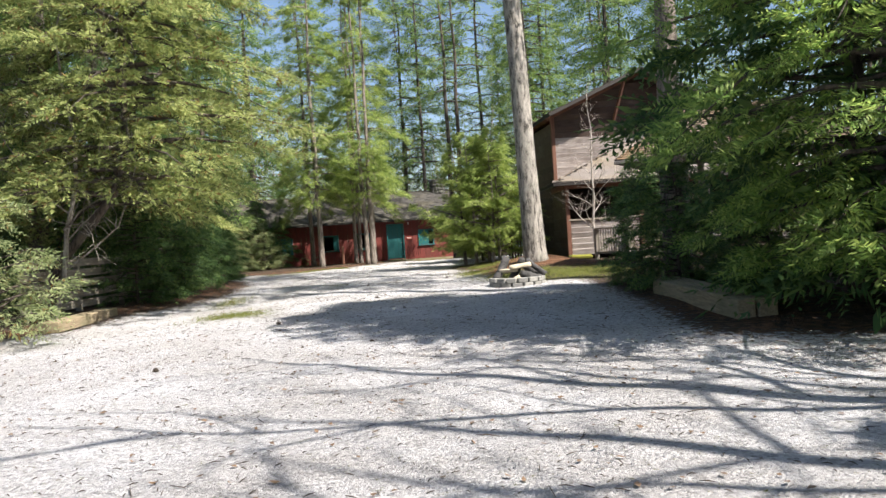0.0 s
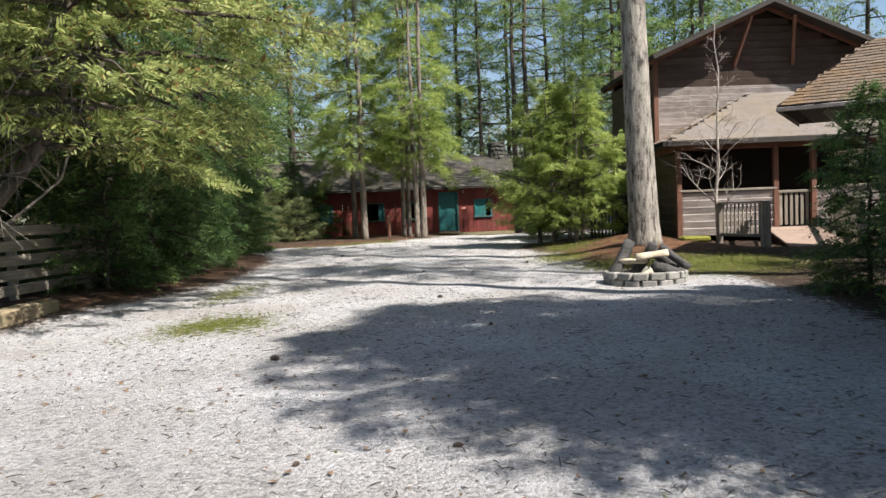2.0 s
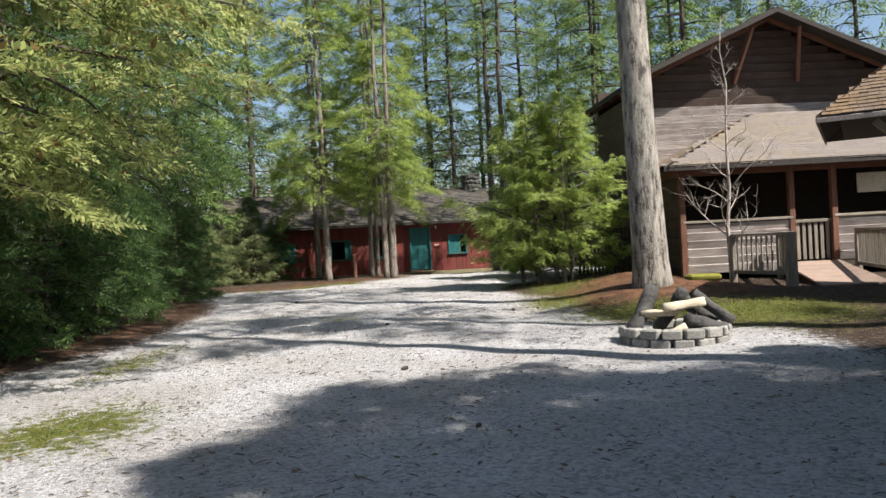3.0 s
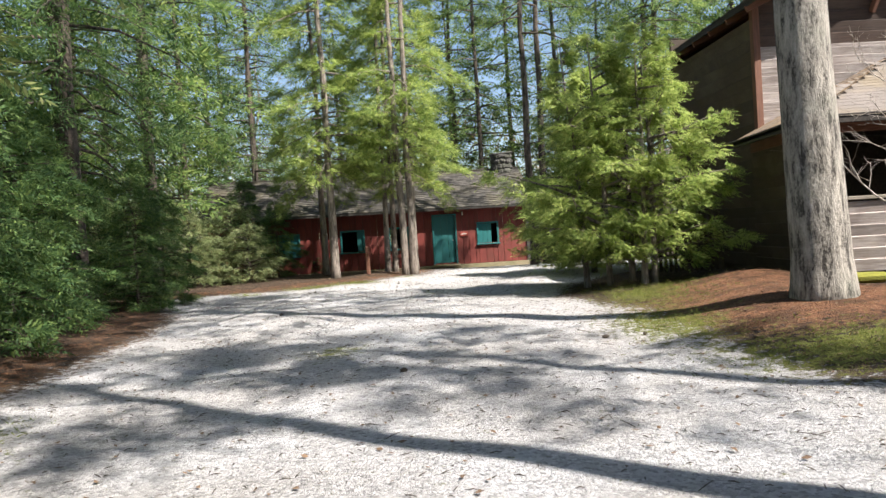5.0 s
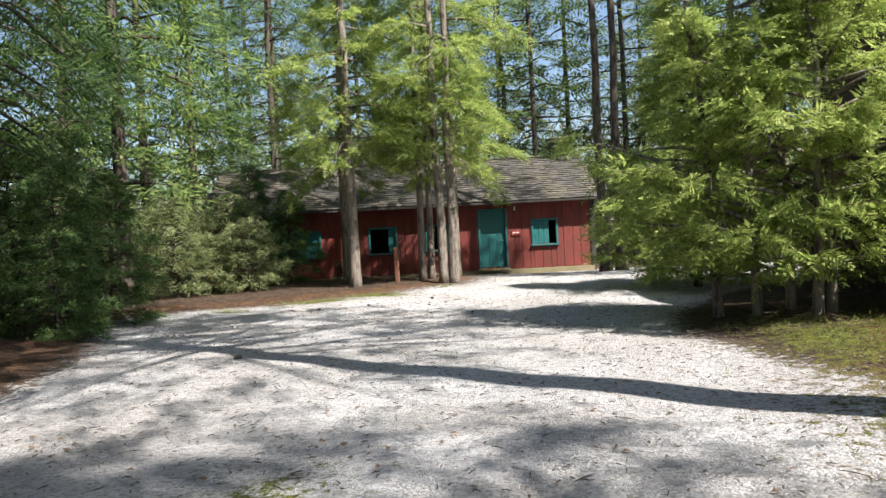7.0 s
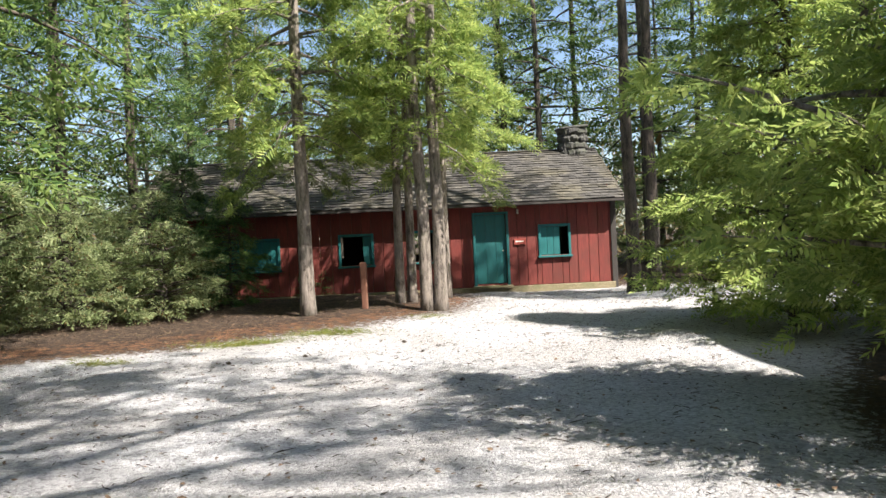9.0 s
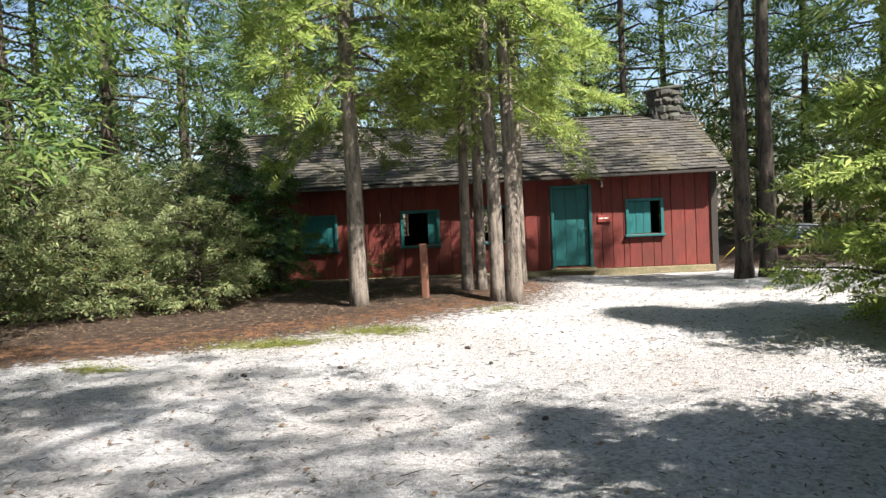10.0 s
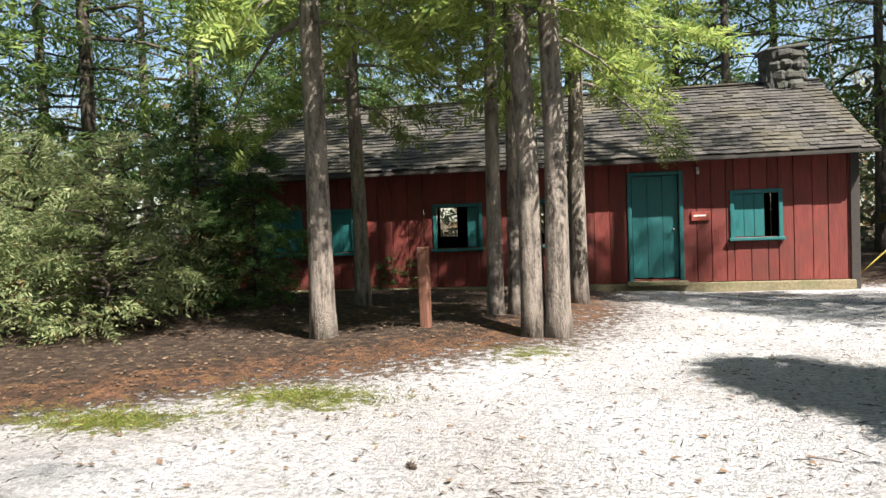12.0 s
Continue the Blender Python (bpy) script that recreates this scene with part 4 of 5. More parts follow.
def log_thing(a, b, r, material, label, seed, split=False):
    a, b = Vector(a), Vector(b)
    t = Tubes()
    rr = random.Random(seed)
    pts = [a.lerp(b, i / 5) + Vector((rr.uniform(-1, 1), rr.uniform(-1, 1), rr.uniform(-1, 1))) * r * 0.12 for i in range(6)]
    t.add([p - a for p in pts], [r * rr.uniform(0.85, 1.1) for _ in range(6)], 9, lambda i, q: (0.55 + 0.45 * abs(math.sin(q * 1.5 + seed))) if split else 1 + 0.09 * math.sin(3 * q + i + seed))
    lg = new("log", t.mesh("log", material))
    lg.matrix_basis = Matrix.Translation(a)
    return tagged(lg, label, "log", "firewood in the fire pit")


px, py, pz = 1.63, 16.75, ground_z(1.63, 16.75)
LOGS = [((-0.52, -0.15, 0.10), (-0.20, 0.10, 0.62), 0.085, CHAR), ((0.50, 0.0, 0.18), (0.10, 0.2, 0.52), 0.075, CHAR), ((0.62, -0.15, 0.22), (0.22, -0.05, 0.55), 0.07, CHAR),
        ((-0.18, -0.28, 0.42), (0.30, -0.22, 0.46), 0.06, PALE_LOG), ((0.05, -0.35, 0.28), (0.48, -0.3, 0.14), 0.085, CHAR), ((-0.4, -0.1, 0.34), (0.0, -0.2, 0.36), 0.05, PALE_LOG),
        ((-0.15, -0.42, 0.14), (0.02, -0.40, 0.22), 0.045, PALE_LOG), ((-0.1, 0.3, 0.1), (0.15, 0.05, 0.58), 0.08, CHAR), ((-0.35, -0.3, 0.1), (0.4, -0.42, 0.1), 0.06, CHAR), ((0.0, -0.45, 0.1), (0.2, -0.1, 0.3), 0.05, CHAR)]
for i, (a, b, r, mm) in enumerate(LOGS):
    o = Vector((px, py, pz))
    log_thing(o + Vector(a), o + Vector(b), r, mm, "charred black log leaning in the fire pit" if mm is CHAR else "pale split log lying on charred wood", i, mm is PALE_LOG)

# ---- timber edging, bench and slatted fence by the cedar ----
def timber(x0, y0, x1, y1, w, h, label, z=None):
    d = Vector((x1 - x0, y1 - y0, 0))
    ob = new("timber_beam", block(w, d.length, h, OLD_TIMBER, 0.015, 0.008, int(x0 * 7)))
    zz = ground_z((x0 + x1) / 2, (y0 + y1) / 2) - 0.02 if z is None else z
    ob.matrix_basis = pose((x0 + x1) / 2, (y0 + y1) / 2, zz, 0, 0, math.degrees(math.atan2(d.y, d.x)) - 90)
    return tagged(ob, label, "timber")


timber(-6.72, 12.5, -6.85, 15.1, 0.34, 0.20, "weathered squared timber edging the gravel")
panel = thing("slatted_fence", Matrix(), "weathered grey fence of horizontal boards under the cedar", "fence")
for i, y in enumerate((13.9, 15.9, 17.9)):
    x = -7.9 + 0.05 * i
    beam("post", (x, y, -0.1), (x, y, 1.3), 0.11, 0.11, GREY_WOOD, panel)
for z in (0.28, 0.50, 0.72, 0.94, 1.16):
    beam("board", (-7.85, 13.7, z), (-7.75, 18.1, z), 0.03, 0.16, GREY_WOOD, panel)

timber(3.45, 8.55, 3.6, 12.5, 0.22, 0.24, "dark squared timber edging under the hemlock")
timber(3.69, 8.5, 3.84, 12.5, 0.22, 0.24, "dark squared timber edging under the hemlock")

post = thing("wooden_post", pose(-5.0, 37.2, ground_z(-5.0, 37.2)), "short reddish weathered wooden post among the trees", "post")
part("shaft", block(0.12, 0.12, 1.0, REDWOOD, 0.015, 0.006, 2), post, pose(0, 0, -0.1))

# ---- trees ----
big = bare_tree("tall straight pale-barked trunk rising from pine straw", 24, 11, 0.31, PALE_BARK, 0.55, 0.28, 2, "tall_trunk_tree", 14, sway=0.001, lean=-0.034, tip=0.6)
# its evergreen boughs start high above the drive, added out of view to dapple it
high = conifer("high boughs", 21, 10.6, 5.2, 12, NEEDLE, PALE_BARK, 0.1, 64, 30, 0.7, 5, 0.3, 0.15, 0.6, slim=0.16, spread=0.42, sparse=0.15, lean=-0.034)
for bough in list(high.children):
    if bough.name.startswith("trunk"):
        bpy.data.objects.remove(bough)
    else:
        bough.parent = big
bpy.data.objects.remove(high)
place(big, 2.7, 21.8, ground_z(2.7, 21.8), 0)

sap = bare_tree("slender leafless sapling with pale bark", 5.7, 5, 0.05, BIRCH_BARK, 0.16, 0.27, 2, "sapling", 22, 0.10)
place(sap, 4.97, 24.06)

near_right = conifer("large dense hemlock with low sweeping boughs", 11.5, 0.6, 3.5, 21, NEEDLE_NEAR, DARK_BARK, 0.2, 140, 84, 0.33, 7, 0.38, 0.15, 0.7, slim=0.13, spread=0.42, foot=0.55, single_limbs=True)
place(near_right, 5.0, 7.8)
second = conifer("tall hemlock with a long bare grey trunk", 20, 12.5, 2.4, 22, NEEDLE, GREY_BARK, 0.24, 40, 20, 0.8, 5, 0.35, 0.12, 0.6, slim=0.16, spread=0.42, sparse=0.5, single_limbs=True)
place(second, 4.3, 13.7)
# unseen copy, added so its crown dapples the gravel
for x, y, a in ((8.6, 14.0, 80),):
    place(second, x, y, None, a, 1.0)

# added tree, set where its crown throws shade across the drive
tall_shade = conifer("hemlock added behind the low boughs to shade the drive", 12.2, 5.0, 3.2, 29, NEEDLE, DARK_BARK, 0.2, 90, 36, 0.6, 5, 0.35, 0.12, 0.55, slim=0.16, spread=0.44, single_limbs=True)
place(tall_shade, 6.3, 9.0)

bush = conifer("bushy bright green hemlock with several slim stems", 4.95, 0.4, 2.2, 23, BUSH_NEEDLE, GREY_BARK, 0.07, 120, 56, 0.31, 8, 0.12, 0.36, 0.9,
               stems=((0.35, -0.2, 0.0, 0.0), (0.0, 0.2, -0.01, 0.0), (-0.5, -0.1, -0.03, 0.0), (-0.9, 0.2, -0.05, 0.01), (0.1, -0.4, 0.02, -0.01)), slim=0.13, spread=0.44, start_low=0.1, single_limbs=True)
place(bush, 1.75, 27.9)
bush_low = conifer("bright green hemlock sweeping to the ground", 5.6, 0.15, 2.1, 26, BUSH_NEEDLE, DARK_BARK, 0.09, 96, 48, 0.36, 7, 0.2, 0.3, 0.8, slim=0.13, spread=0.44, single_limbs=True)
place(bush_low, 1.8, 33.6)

cedar = conifer("sprawling cedar with a leaning trunk and yellow-green sprays", 9.5, 2.2, 3.9, 24, CEDAR, DARK_BARK, 0.13, 120, 84, 0.34, 7, 0.35, 0.15, 0.6, slim=0.15, spread=0.44, sparse=0.05, name="cedar_tree", single_limbs=True,
                path=[(0, 0, -0.25), (0.03, 0, 0.6), (0.35, 0.02, 1.2), (0.9, 0.05, 1.8), (1.4, 0.1, 2.4), (1.65, 0.2, 3.4), (1.75, 0.3, 6.0), (1.8, 0.4, 9.3)])
place(cedar, -7.9, 14.8)

old_dark = bare_tree("stout dark-barked tree with a forked trunk beside the cedar", 15, 67, 0.24, DARK_BARK, 0.12, 0.30, 2, "dark_tree", 18, 0.2, sway=0.01)
place(old_dark, -8.9, 16.6)
grey_tangle = bare_tree("leafless grey-twigged tree tangled in the cedar", 7.5, 68, 0.06, TWIG_BARK, 0.14, 0.42, 2, "bare_tree", 22, 0.2, sway=0.02)
place(grey_tangle, -7.7, 14.4)

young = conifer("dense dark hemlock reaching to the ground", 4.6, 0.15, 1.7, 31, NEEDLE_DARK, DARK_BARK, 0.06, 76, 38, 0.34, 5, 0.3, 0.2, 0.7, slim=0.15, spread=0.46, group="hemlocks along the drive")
# (7.4, 9.0), (5.4, 9.4) and the unseen (5.2, 2.1) are added to shade the drive
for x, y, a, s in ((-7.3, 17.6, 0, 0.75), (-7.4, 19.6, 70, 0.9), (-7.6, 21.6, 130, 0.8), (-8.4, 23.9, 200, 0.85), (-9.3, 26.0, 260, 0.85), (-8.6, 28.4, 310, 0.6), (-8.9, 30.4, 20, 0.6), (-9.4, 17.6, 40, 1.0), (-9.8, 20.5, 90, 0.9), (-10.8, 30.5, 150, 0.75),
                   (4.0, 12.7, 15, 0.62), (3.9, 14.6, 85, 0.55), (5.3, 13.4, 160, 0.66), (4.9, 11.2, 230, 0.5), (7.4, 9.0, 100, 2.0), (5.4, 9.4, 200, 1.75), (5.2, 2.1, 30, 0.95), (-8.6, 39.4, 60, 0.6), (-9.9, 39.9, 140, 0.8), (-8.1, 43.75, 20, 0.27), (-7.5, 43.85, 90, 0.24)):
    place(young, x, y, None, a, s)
light_young = conifer("low light-green hemlock shrub", 2.6, 0.1, 1.5, 32, SHRUB, DARK_BARK, 0.04, 60, 26, 0.34, 5, 0.2, 0.3, 0.5, slim=0.13, spread=0.45, sparse=0.25, name="hemlock_shrub", category="shrub", group="shrubs by the cabin")
for x, y, a, s in ((-8.7, 36.4, 0, 0.72), (-10.3, 35.7, 80, 0.85), (-12.4, 35.4, 160, 0.95), (-14.8, 36.2, 220, 1.0), (-9.6, 37.8, 40, 1.0), (-11.6, 38.2, 120, 1.1), (-17, 37, 200, 1.2), (-14.0, 39.0, 250, 1.25), (-6.75, 11.0, 20, 0.85), (-16.5, 41.0, 120, 1.5)):
    place(light_young, x, y, None, a, s)

front_tree = conifer("hemlock with bare grey trunk and bright drooping boughs", 17, 3.3, 2.5, 41, NEEDLE_BRIGHT, GREY_BARK, 0.14, 84, 54, 0.42, 7, 0.5, 0.1, 0.75, slim=0.12, spread=0.46, sparse=0.05, skirt=0.24, sparse_up=0.6, group="hemlocks before the cabin")
for x, y, a, s in ((-5.97, 36.6, 0, 1.0), (-3.75, 40.6, 250, 0.95), (-6.95, 39.8, 70, 0.9)):
    place(front_tree, x, y, None, a, s)
twin = conifer("twin-stemmed hemlock with bare grey trunks", 17, 3.4, 2.2, 42, NEEDLE_BRIGHT, GREY_BARK, 0.128, 80, 52, 0.42, 7, 0.5, 0.1, 0.75, slim=0.12, spread=0.46, sparse=0.05, skirt=0.22, sparse_up=0.6,
               stems=((-0.12, 0, -0.012, 0.0), (0.13, 0.03, 0.008, 0.0)), group="hemlocks before the cabin", single_limbs=True)
place(twin, -3.64, 37.15)
slim_twin = conifer("slim pair of hemlock trunks with drooping boughs", 16, 3.6, 2.2, 44, NEEDLE_BRIGHT, GREY_BARK, 0.10, 76, 50, 0.42, 7, 0.5, 0.1, 0.75, slim=0.12, spread=0.46, sparse=0.05, skirt=0.22, sparse_up=0.6,
                    stems=((-0.08, 0, 0.004, 0.0), (0.16, 0.12, 0.0, 0.01)), group="hemlocks before the cabin", single_limbs=True)
place(slim_twin, -4.42, 38.45)
dark_twin = conifer("twin dark-barked hemlock beside the cabin", 18, 8.6, 2.7, 43, NEEDLE, DARK_BARK, 0.165, 60, 30, 0.5, 6, 0.4, 0.1, 0.6, slim=0.09, spread=0.42, sparse=0.4,
                    stems=((-0.12, 0, -0.004, 0.0), (0.38, 0.2, 0.006, 0.0)), single_limbs=True)
place(dark_twin, 0.85, 40.9)
# hidden tree added for the shade on the gravel before the cabin
tall_side = conifer("unseen hemlock added behind the lodge to shade the gravel", 14, 4.6, 3.0, 45, NEEDLE, DARK_BARK, 0.17, 70, 36, 0.5, 6, 0.4, 0.1, 0.6, slim=0.12, spread=0.42, sparse=0.1, single_limbs=True)
place(tall_side, 4.9, 38.1)

tall_a = conifer("tall forest hemlock with sparse lower branches", 21, 2.4, 3.2, 51, NEEDLE, DARK_BARK, 0.17, 84, 20, 0.8, 5, 0.35, 0.1, 0.7, slim=0.13, spread=0.42, sparse=0.06, limb_from=0.15, group="forest hemlocks")
tall_b = conifer("tall forest hemlock with thin crown", 24, 2.6, 3.6, 52, NEEDLE, DARK_BARK, 0.15, 86, 20, 0.85, 5, 0.4, 0.1, 0.7, slim=0.13, spread=0.42, sparse=0.06, limb_from=0.15, group="forest hemlocks")
bare_a = bare_tree("tall leafless grey tree in the woods", 18, 61, 0.15, TWIG_BARK, 0.25, 0.34, 2, "bare_tree", 13, 0.14, "bare woodland trees")
bare_b = bare_tree("thin leafless tree in the woods", 14, 62, 0.10, TWIG_BARK, 0.2, 0.36, 2, "bare_tree", 11, 0.16, "bare woodland trees")
bare_c = bare_tree("stout leafless tree with crooked limbs beside the drive", 13, 66, 0.2, TWIG_BARK, 0.3, 0.55, 1, "bare_tree", 12, 0.22, "bare woodland trees")
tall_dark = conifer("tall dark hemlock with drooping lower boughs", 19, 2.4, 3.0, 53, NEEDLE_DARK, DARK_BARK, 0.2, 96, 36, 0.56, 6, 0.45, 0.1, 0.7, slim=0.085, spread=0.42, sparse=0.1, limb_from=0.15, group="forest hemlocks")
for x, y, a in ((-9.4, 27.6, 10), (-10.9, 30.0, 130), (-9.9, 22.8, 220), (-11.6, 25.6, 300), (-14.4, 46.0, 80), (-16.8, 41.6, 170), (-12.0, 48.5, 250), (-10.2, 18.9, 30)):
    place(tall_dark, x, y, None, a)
rt = random.Random(77)
for x, y in ((-12.6, 28.3), (-12.2, 20.5), (-13.6, 31.0), (-10.6, 33.9), (-15.5, 24.0), (-14.6, 42.5), (-18.0, 34.0), (-10.2, 16.3), (-19.5, 46.0), (-17, 29.5), (-21, 39)):
    place(tall_a, x, y, None, rt.uniform(0, 360), rt.uniform(0.85, 1.1))
for x, y in ((-9.5, 54.0), (-5.0, 55.0), (-1.0, 54.0), (3.5, 55.5), (7.5, 51.0), (9.0, 57.0), (-13.0, 52.0), (11.5, 50.0), (14.0, 55.0), (-16.5, 55.0), (1.0, 60.0), (-7.0, 62.0), (13.0, 60.0), (-21, 52), (5.5, 63), (-11, 66), (18, 52),
             (-3, 68), (9, 68), (-18, 62), (-25, 44), (20, 62), (-2.5, 58.5), (6.2, 57.5), (14.5, 44.0), (19.5, 30.5), (20.5, 36.5), (20, 34), (17.5, 42), (10.5, 44.5)):
    place(rt.choice((tall_a, tall_b, tall_b)), x, y, None, rt.uniform(0, 360), rt.uniform(0.9, 1.2))
for i in range(22):
    a, d = rt.uniform(-1.25, 1.0), rt.uniform(30, 75)
    x, y = -3 + d * math.sin(a), 20 + d * math.cos(a)
    if (x > 3 and y < 37) or (-14 < x < 3 and y < 53):
        x, y = x * 1.4 - 3, y + 34
    place(rt.choice((bare_a, bare_b)), x, y, None, rt.uniform(0, 360), rt.uniform(0.8, 1.25))
# trees to the right, all out of view, placed for the shadows they throw
for x, y, s in ((11.5, 8.5, 0.9), (13.5, 5.5, 1.0), (19.5, 28.0, 0.9)):
    place(bare_a, x, y, None, rt.uniform(0, 360), s)
for x, y, s in ((5.6, 2.5, 0.95), (6.3, 0.6, 0.9), (8.8, 1.2, 1.0), (7.6, -1.6, 1.0), (9.8, 4.0, 1.0)):
    place(bare_c, x, y, None, rt.uniform(0, 360), s)
# gappy unseen crowns, added to break the sunlight into dapples
thin_tall = conifer("unseen thin hemlock with a gappy crown, added to dapple the drive", 19, 6.0, 2.8, 57, NEEDLE, DARK_BARK, 0.2, 60, 14, 0.9, 4, 0.35, 0.1, 0.7, slim=0.18, spread=0.42, sparse=0.5, group="forest hemlocks")
for x, y, s in ((15.2, 6.0, 1.1), (20.0, 12.0, 1.1)):
    place(thin_tall, x, y, None, rt.uniform(0, 360), s)
for x, y, s in ((17.5, 4.0, 1.0), (20.0, 8.0, 1.0)):
    place(tall_b, x, y, None, rt.uniform(0, 360), s)


def far_woods():
    """Woods that close the view: trunks and leafy clumps in an uneven belt."""
    rng = np.random.default_rng(9)
    t = Tubes()
    O, D, L = [], [], []
    for i in range(360):
        a = rng.uniform(0, 2 * math.pi)
        d = rng.uniform(72, 130)
        x, y, h = -2 + d * math.sin(a), 25 + d * math.cos(a), rng.uniform(9, 19)
        z = ground_z(x, y)
        t.add([(x, y, z - 0.5), (x + rng.normal(0, 0.4), y, z + h * 0.5), (x + rng.normal(0, 0.8), y, z + h)], [0.22, 0.15, 0.03], 5)
        n = 28
        u = rng.uniform(0.1, 1, n)
        rr = (1.05 - u) * rng.uniform(1.8, 3.6) + 0.4
        az = rng.uniform(0, 2 * math.pi, n)
        k = rng.uniform(0.2, 1, n)
        p = np.stack([x + np.cos(az) * rr * k, y + np.sin(az) * rr * k, z + u * h], 1)
        O.append(p)
        D.append(np.stack([np.cos(az), np.sin(az), rng.normal(-0.1, 0.3, n)], 1))
        L.append(rng.uniform(1.6, 3.2, n))
    w = tagged(new("far_woods", t.mesh("far_woods", TWIG_BARK)), "distant mixed woods", "woods", kind="stuff")
    part("foliage", spray_mesh("foliage", np.concatenate(O), np.concatenate(D), np.concatenate(L), FAR_LEAF, rng, 3, 0.5, 0.2, 0.22), w)


far_woods()


def brush_belt():
    """Tangled undergrowth that closes the view between the trunks."""
    rng = np.random.default_rng(19)
    n = 11000
    a = rng.uniform(-2.2, 1.75, n)
    d = rng.uniform(34, 62, n)
    x, y = -2 + d * np.sin(a), 22 + d * np.cos(a)
    ok = ~((x > -16) & (x < 4) & (y < 53)) & ~((x > 3) & (x < 17) & (y < 40))
    x, y = x[ok], y[ok]
    n = len(x)
    z = ground_height(x, y) + rng.uniform(0, 1, n) ** 1.6 * 5.5
    az = rng.uniform(0, 2 * math.pi, n)
    D = np.stack([np.cos(az), np.sin(az), rng.uniform(-0.2, 0.9, n)], 1)
    tagged(new("brush", spray_mesh("brush", np.stack([x, y, z], 1), D, rng.uniform(1.0, 2.2, n), FAR_LEAF, rng, 3, 0.42, 0.15, 0.2)), "tangled pale green undergrowth in the woods", "brush", kind="stuff")


brush_belt()

# ---- litter on the gravel ----
def litter():
    rng = np.random.default_rng(4)
    n = 9000
    x, y = rng.uniform(-8, 4, n), rng.uniform(1.2, 44, n)
    d = edge_distance(x, y, GRAVEL)
    t = Tubes()
    for i in range(n):
        if d[i] > 0.4:
            continue
        ln = rng.uniform(0.018, 0.075) * (2.4 if rng.uniform() < 0.06 else 1)
        a = rng.uniform(0, math.pi)
        z = ground_z(x[i], y[i]) + 0.006
        c, s = math.cos(a) * ln / 2, math.sin(a) * ln / 2
        k = rng.normal(0, 0.12) * ln
        t.add([(x[i] - c, y[i] - s, z), (x[i] - s * k, y[i] + c * k, z + 0.006), (x[i] + c, y[i] + s, z + rng.uniform(0, 0.01))], [0.002, 0.004, 0.002], 3)
    tagged(new("twigs", t.mesh("twigs", TWIG)), "fallen twigs and bark scraps on the gravel", "twigs", kind="stuff")
    n = 15000
    x, y = rng.uniform(-10, 6, n), rng.uniform(1.2, 44, n)
    far_in = edge_distance(x, y, GRAVEL) < -0.5
    x[far_in & (rng.uniform(0, 1, n) < 0.35)] = -9.0
    x = np.where(x == -9.0, rng.uniform(-10, -4, n), x)
    y = np.where((x < -4) & (rng.uniform(0, 1, n) < 0.35), rng.uniform(33.5, 44, n), y)
    z = ground_height(x, y)
    V, Fq = [], []
    for i in range(n):
        r = rng.uniform(0.008, 0.034)
        a = rng.uniform(0, 6.28)
        b = len(V)
        for k in range(4):
            q = a + k * math.pi / 2
            rr = r * (1.0 if k % 2 else 0.55)
            V.append((x[i] + rr * math.cos(q), y[i] + rr * math.sin(q), z[i] + 0.007 + rng.uniform(0, 0.018)))
        Fq.append((b, b + 1, b + 2, b + 3))
    tagged(new("dry_leaves", mesh_from("dry_leaves", V, Fq, DEAD_LEAF)), "dry brown leaf scraps on the ground", "leaves", kind="stuff")


litter()


def pine_cone(x, y, size, label):
    """An oval cone of overlapping scales."""
    t = Tubes()
    r = random.Random(int(x * 100))
    t.add([(0, -0.5, 0.2), (0, -0.3, 0.2), (0, 0.0, 0.2), (0, 0.3, 0.2), (0, 0.5, 0.2)], [0.08, 0.2, 0.26, 0.18, 0.05], 8)
    for i in range(36):
        u, a = i / 36, i * 2.4
        w = 0.28 * math.sin(math.pi * (0.12 + 0.8 * u))
        c = Vector((w * math.cos(a), u - 0.5, 0.2 + w * math.sin(a)))
        t.add([c * 1.0, c + Vector((math.cos(a) * 0.09, 0.10, math.sin(a) * 0.09))], [0.06, 0.02], 4)
    ob = new("pine_cone", t.mesh("pine_cone", TWIG))
    ob.matrix_basis = pose(x, y, ground_z(x, y) - 0.01 * size, 0, 0, r.uniform(0, 360))
    ob.scale = (size * 0.6,) * 3
    return tagged(ob, label, "pine cone", "pine cones on the gravel")


for x, y, s in ((-2.58, 11.35, 0.16), (-0.95, 9.15, 0.09), (-3.0, 7.55, 0.14), (0.06, 7.8, 0.08), (-1.75, 8.85, 0.08), (-1.45, 15.6, 0.14), (-0.75, 13.2, 0.11), (-2.05, 19.9, 0.14), (0.07, 21.35, 0.14), (0.52, 21.4, 0.12), (-4.9, 26.1, 0.16),
                (-2.55, 30.3, 0.10), (-4.65, 31.95, 0.11), (-3.55, 32.9, 0.12), (-5.55, 31.7, 0.12), (-3.2, 32.2, 0.10)):
    pine_cone(x, y, s, "dark brown pine cone lying on the gravel")


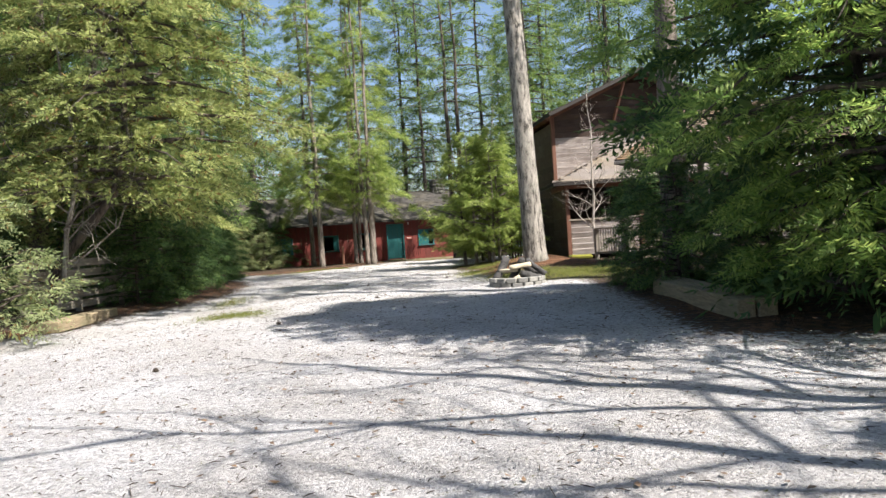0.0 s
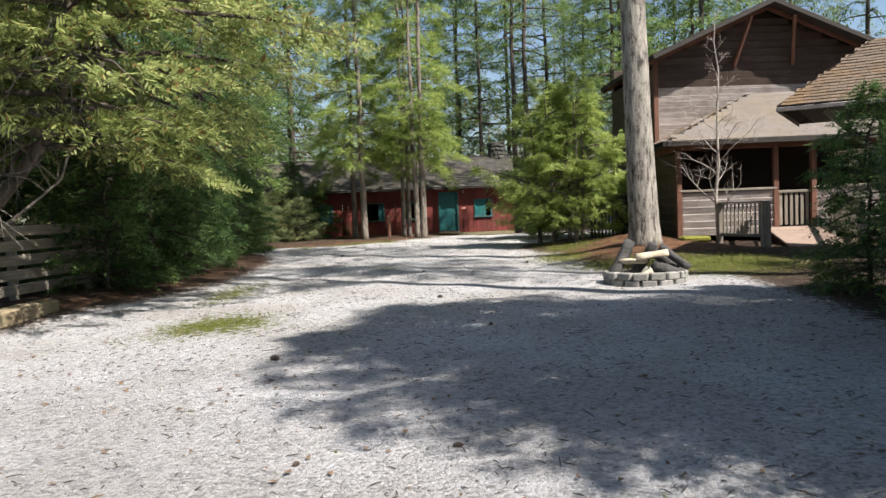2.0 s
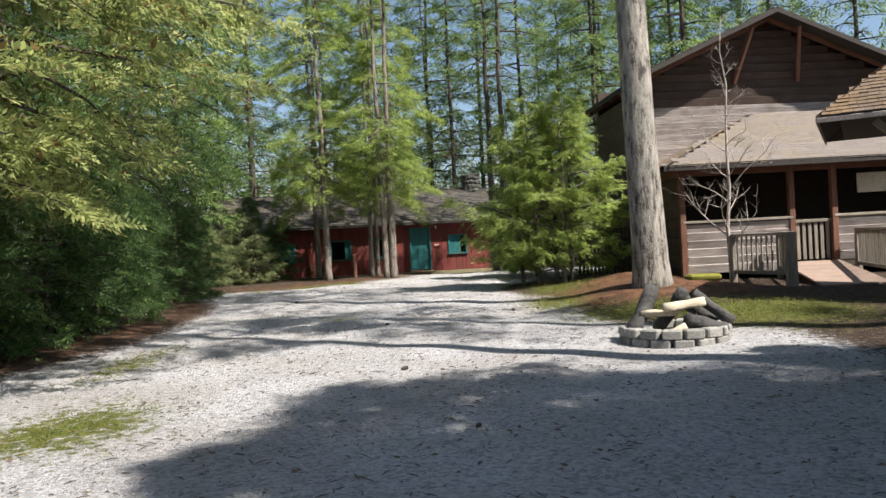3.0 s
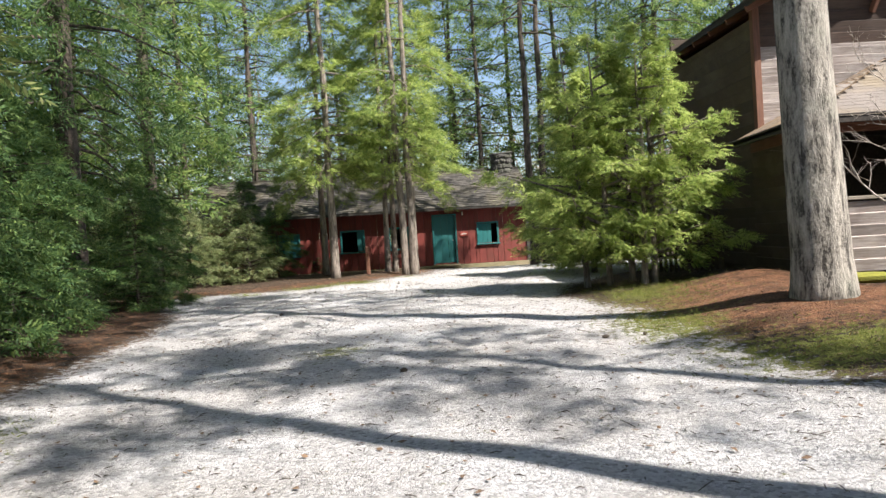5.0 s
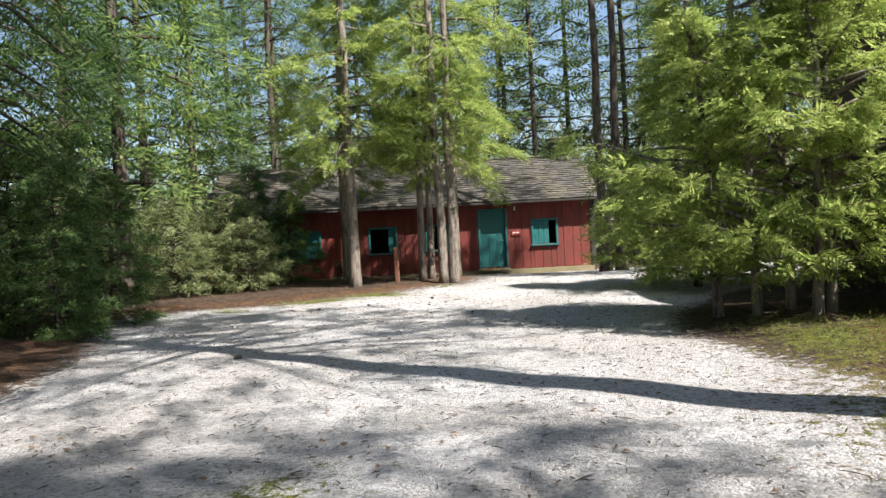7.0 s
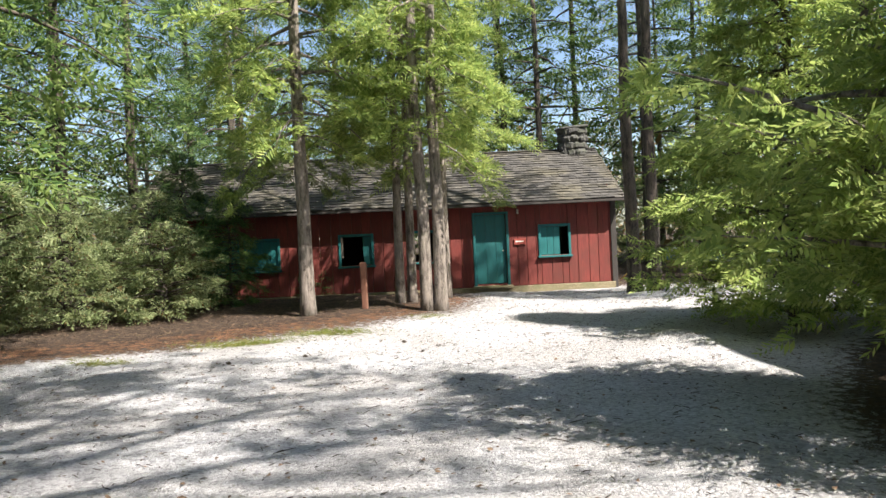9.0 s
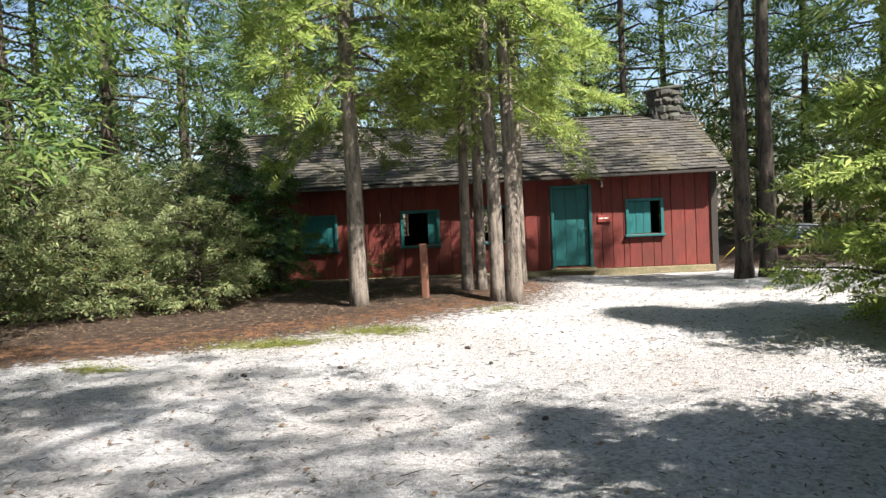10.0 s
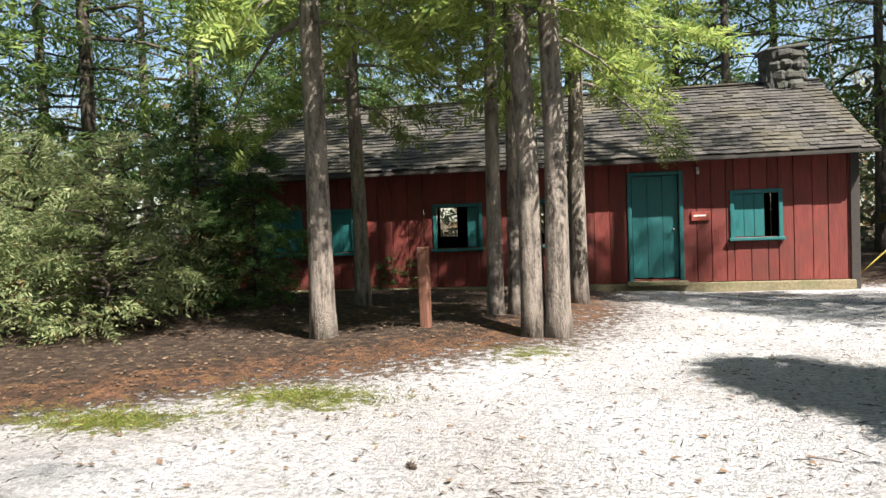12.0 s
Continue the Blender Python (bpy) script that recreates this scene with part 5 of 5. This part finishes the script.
# ---- grass tufts ----
def grass():
    rng = np.random.default_rng(14)
    O, D, L = [], [], []
    for cx, cy, rx, ry, n in ((-3.9, 13.6, 0.6, 0.9, 500), (1.5, 25.6, 0.8, 1.8, 1500), (3.6, 18.6, 1.1, 1.2, 1500), (-6.0, 33.45, 0.7, 0.25, 500), (-4.95, 34.25, 0.6, 0.3, 500), (0.9, 22.0, 0.6, 1.4, 700), (1.9, 19.6, 0.9, 0.7, 600), (-7.4, 32.0, 0.4, 0.2, 200), (-4.9, 17, 0.3, 1.2, 300)):
        x, y = rng.normal(cx, rx * 0.6, n), rng.normal(cy, ry * 0.6, n)
        O.append(np.stack([x, y, ground_height(x, y) - 0.005], 1))
        D.append(np.stack([rng.normal(0, 0.5, n), rng.normal(0, 0.5, n), np.ones(n)], 1))
        L.append(rng.uniform(0.03, 0.10, n))
    tagged(new("grass", spray_mesh("grass", np.concatenate(O), np.concatenate(D), np.concatenate(L), GRASS_LEAF, rng, 2, 0.7, 0.1, 0.08)), "sparse yellowish grass beside the drive", "grass", kind="stuff")


grass()


GRASS_MOSS = surface("yellow_green_moss", (0.09, 0.10, 0.012), (0.30, 0.28, 0.04), 60, 4, None, 0, 0.95, 0.8, 0.015)

# ---- wrapped pallets beyond the cabin ----
BLUE_PRINT = surface("blue_printed_bag", (0.03, 0.16, 0.50), (0.06, 0.25, 0.62), 12, 2, None, 0, 0.45, 0.3, 0.01)
WRAP = surface("pale_plastic_bag", (0.62, 0.63, 0.66), (0.78, 0.78, 0.80), 10, 2, (0.5, 0.55, 0.62), 0.4, 0.4, 0.4, 0.02)
TAN_BAG = surface("tan_printed_bag", (0.45, 0.27, 0.17), (0.60, 0.42, 0.30), 10, 2, None, 0, 0.5, 0.3, 0.02)
BAG = {}


def pallet(x, y, layers, label, turn):
    root = thing("pallet", pose(x, y, ground_z(x, y), 0, 0, turn), label, "pallet", "pallets beyond the cabin")
    for k in range(5):
        part("slat", shared_block(0.14, 1.2, 0.025, GREY_WOOD), root, pose(-0.45 + k * 0.225, 0, 0.10))
    for k in (-0.45, 0, 0.45):
        part("runner", shared_block(0.09, 1.2, 0.10, GREY_WOOD), root, pose(k, 0, 0))
    for j, m in enumerate(layers):
        for i in range(2):
            part("bag", shared_block(0.52, 1.1, 0.15, m, 0.05, 0.012), root, pose(-0.27 + i * 0.54, 0, 0.125 + j * 0.145, 0, 0, 1.5 * (-1) ** j))
    return root


pallet(3.9, 50.2, (TAN_BAG, TAN_BAG, BLUE_PRINT, WRAP, WRAP), "pallet stacked with tan, blue and white bags", 12)
pallet(5.3, 50.6, (TAN_BAG, WRAP, BLUE_PRINT), "half-height pallet of pale and blue bags", 8)
pallet(6.7, 50.9, (WRAP, BLUE_PRINT, WRAP), "half-height pallet of pale and blue bags", 5)

YELLOW = surface("yellow_cord", (0.45, 0.36, 0.05), (0.60, 0.50, 0.09), 30, 2, None, 0, 0.7, 0.2, 0.003)
cord = Tubes()
cord.add([(1.15, 46.6, ground_z(1.15, 46.6) + 0.04), (1.5, 46.7, 0.22), (1.95, 46.8, 0.62), (2.0, 46.82, 0.66)], [0.016] * 4, 6)
cord_ob = tagged(new("rope", cord.mesh("rope", YELLOW)), "yellow rope stretched beside the cabin corner", "rope")
moss_rock = new("mossy_stone", block(0.75, 0.35, 0.16, GRASS_MOSS, 0.06, 0.03, 6))
moss_rock.matrix_basis = pose(4.55, 24.75, ground_z(4.55, 24.75) - 0.01, 0, 0, 8)
tagged(moss_rock, "low stone covered with yellow-green moss beside the porch", "stone")
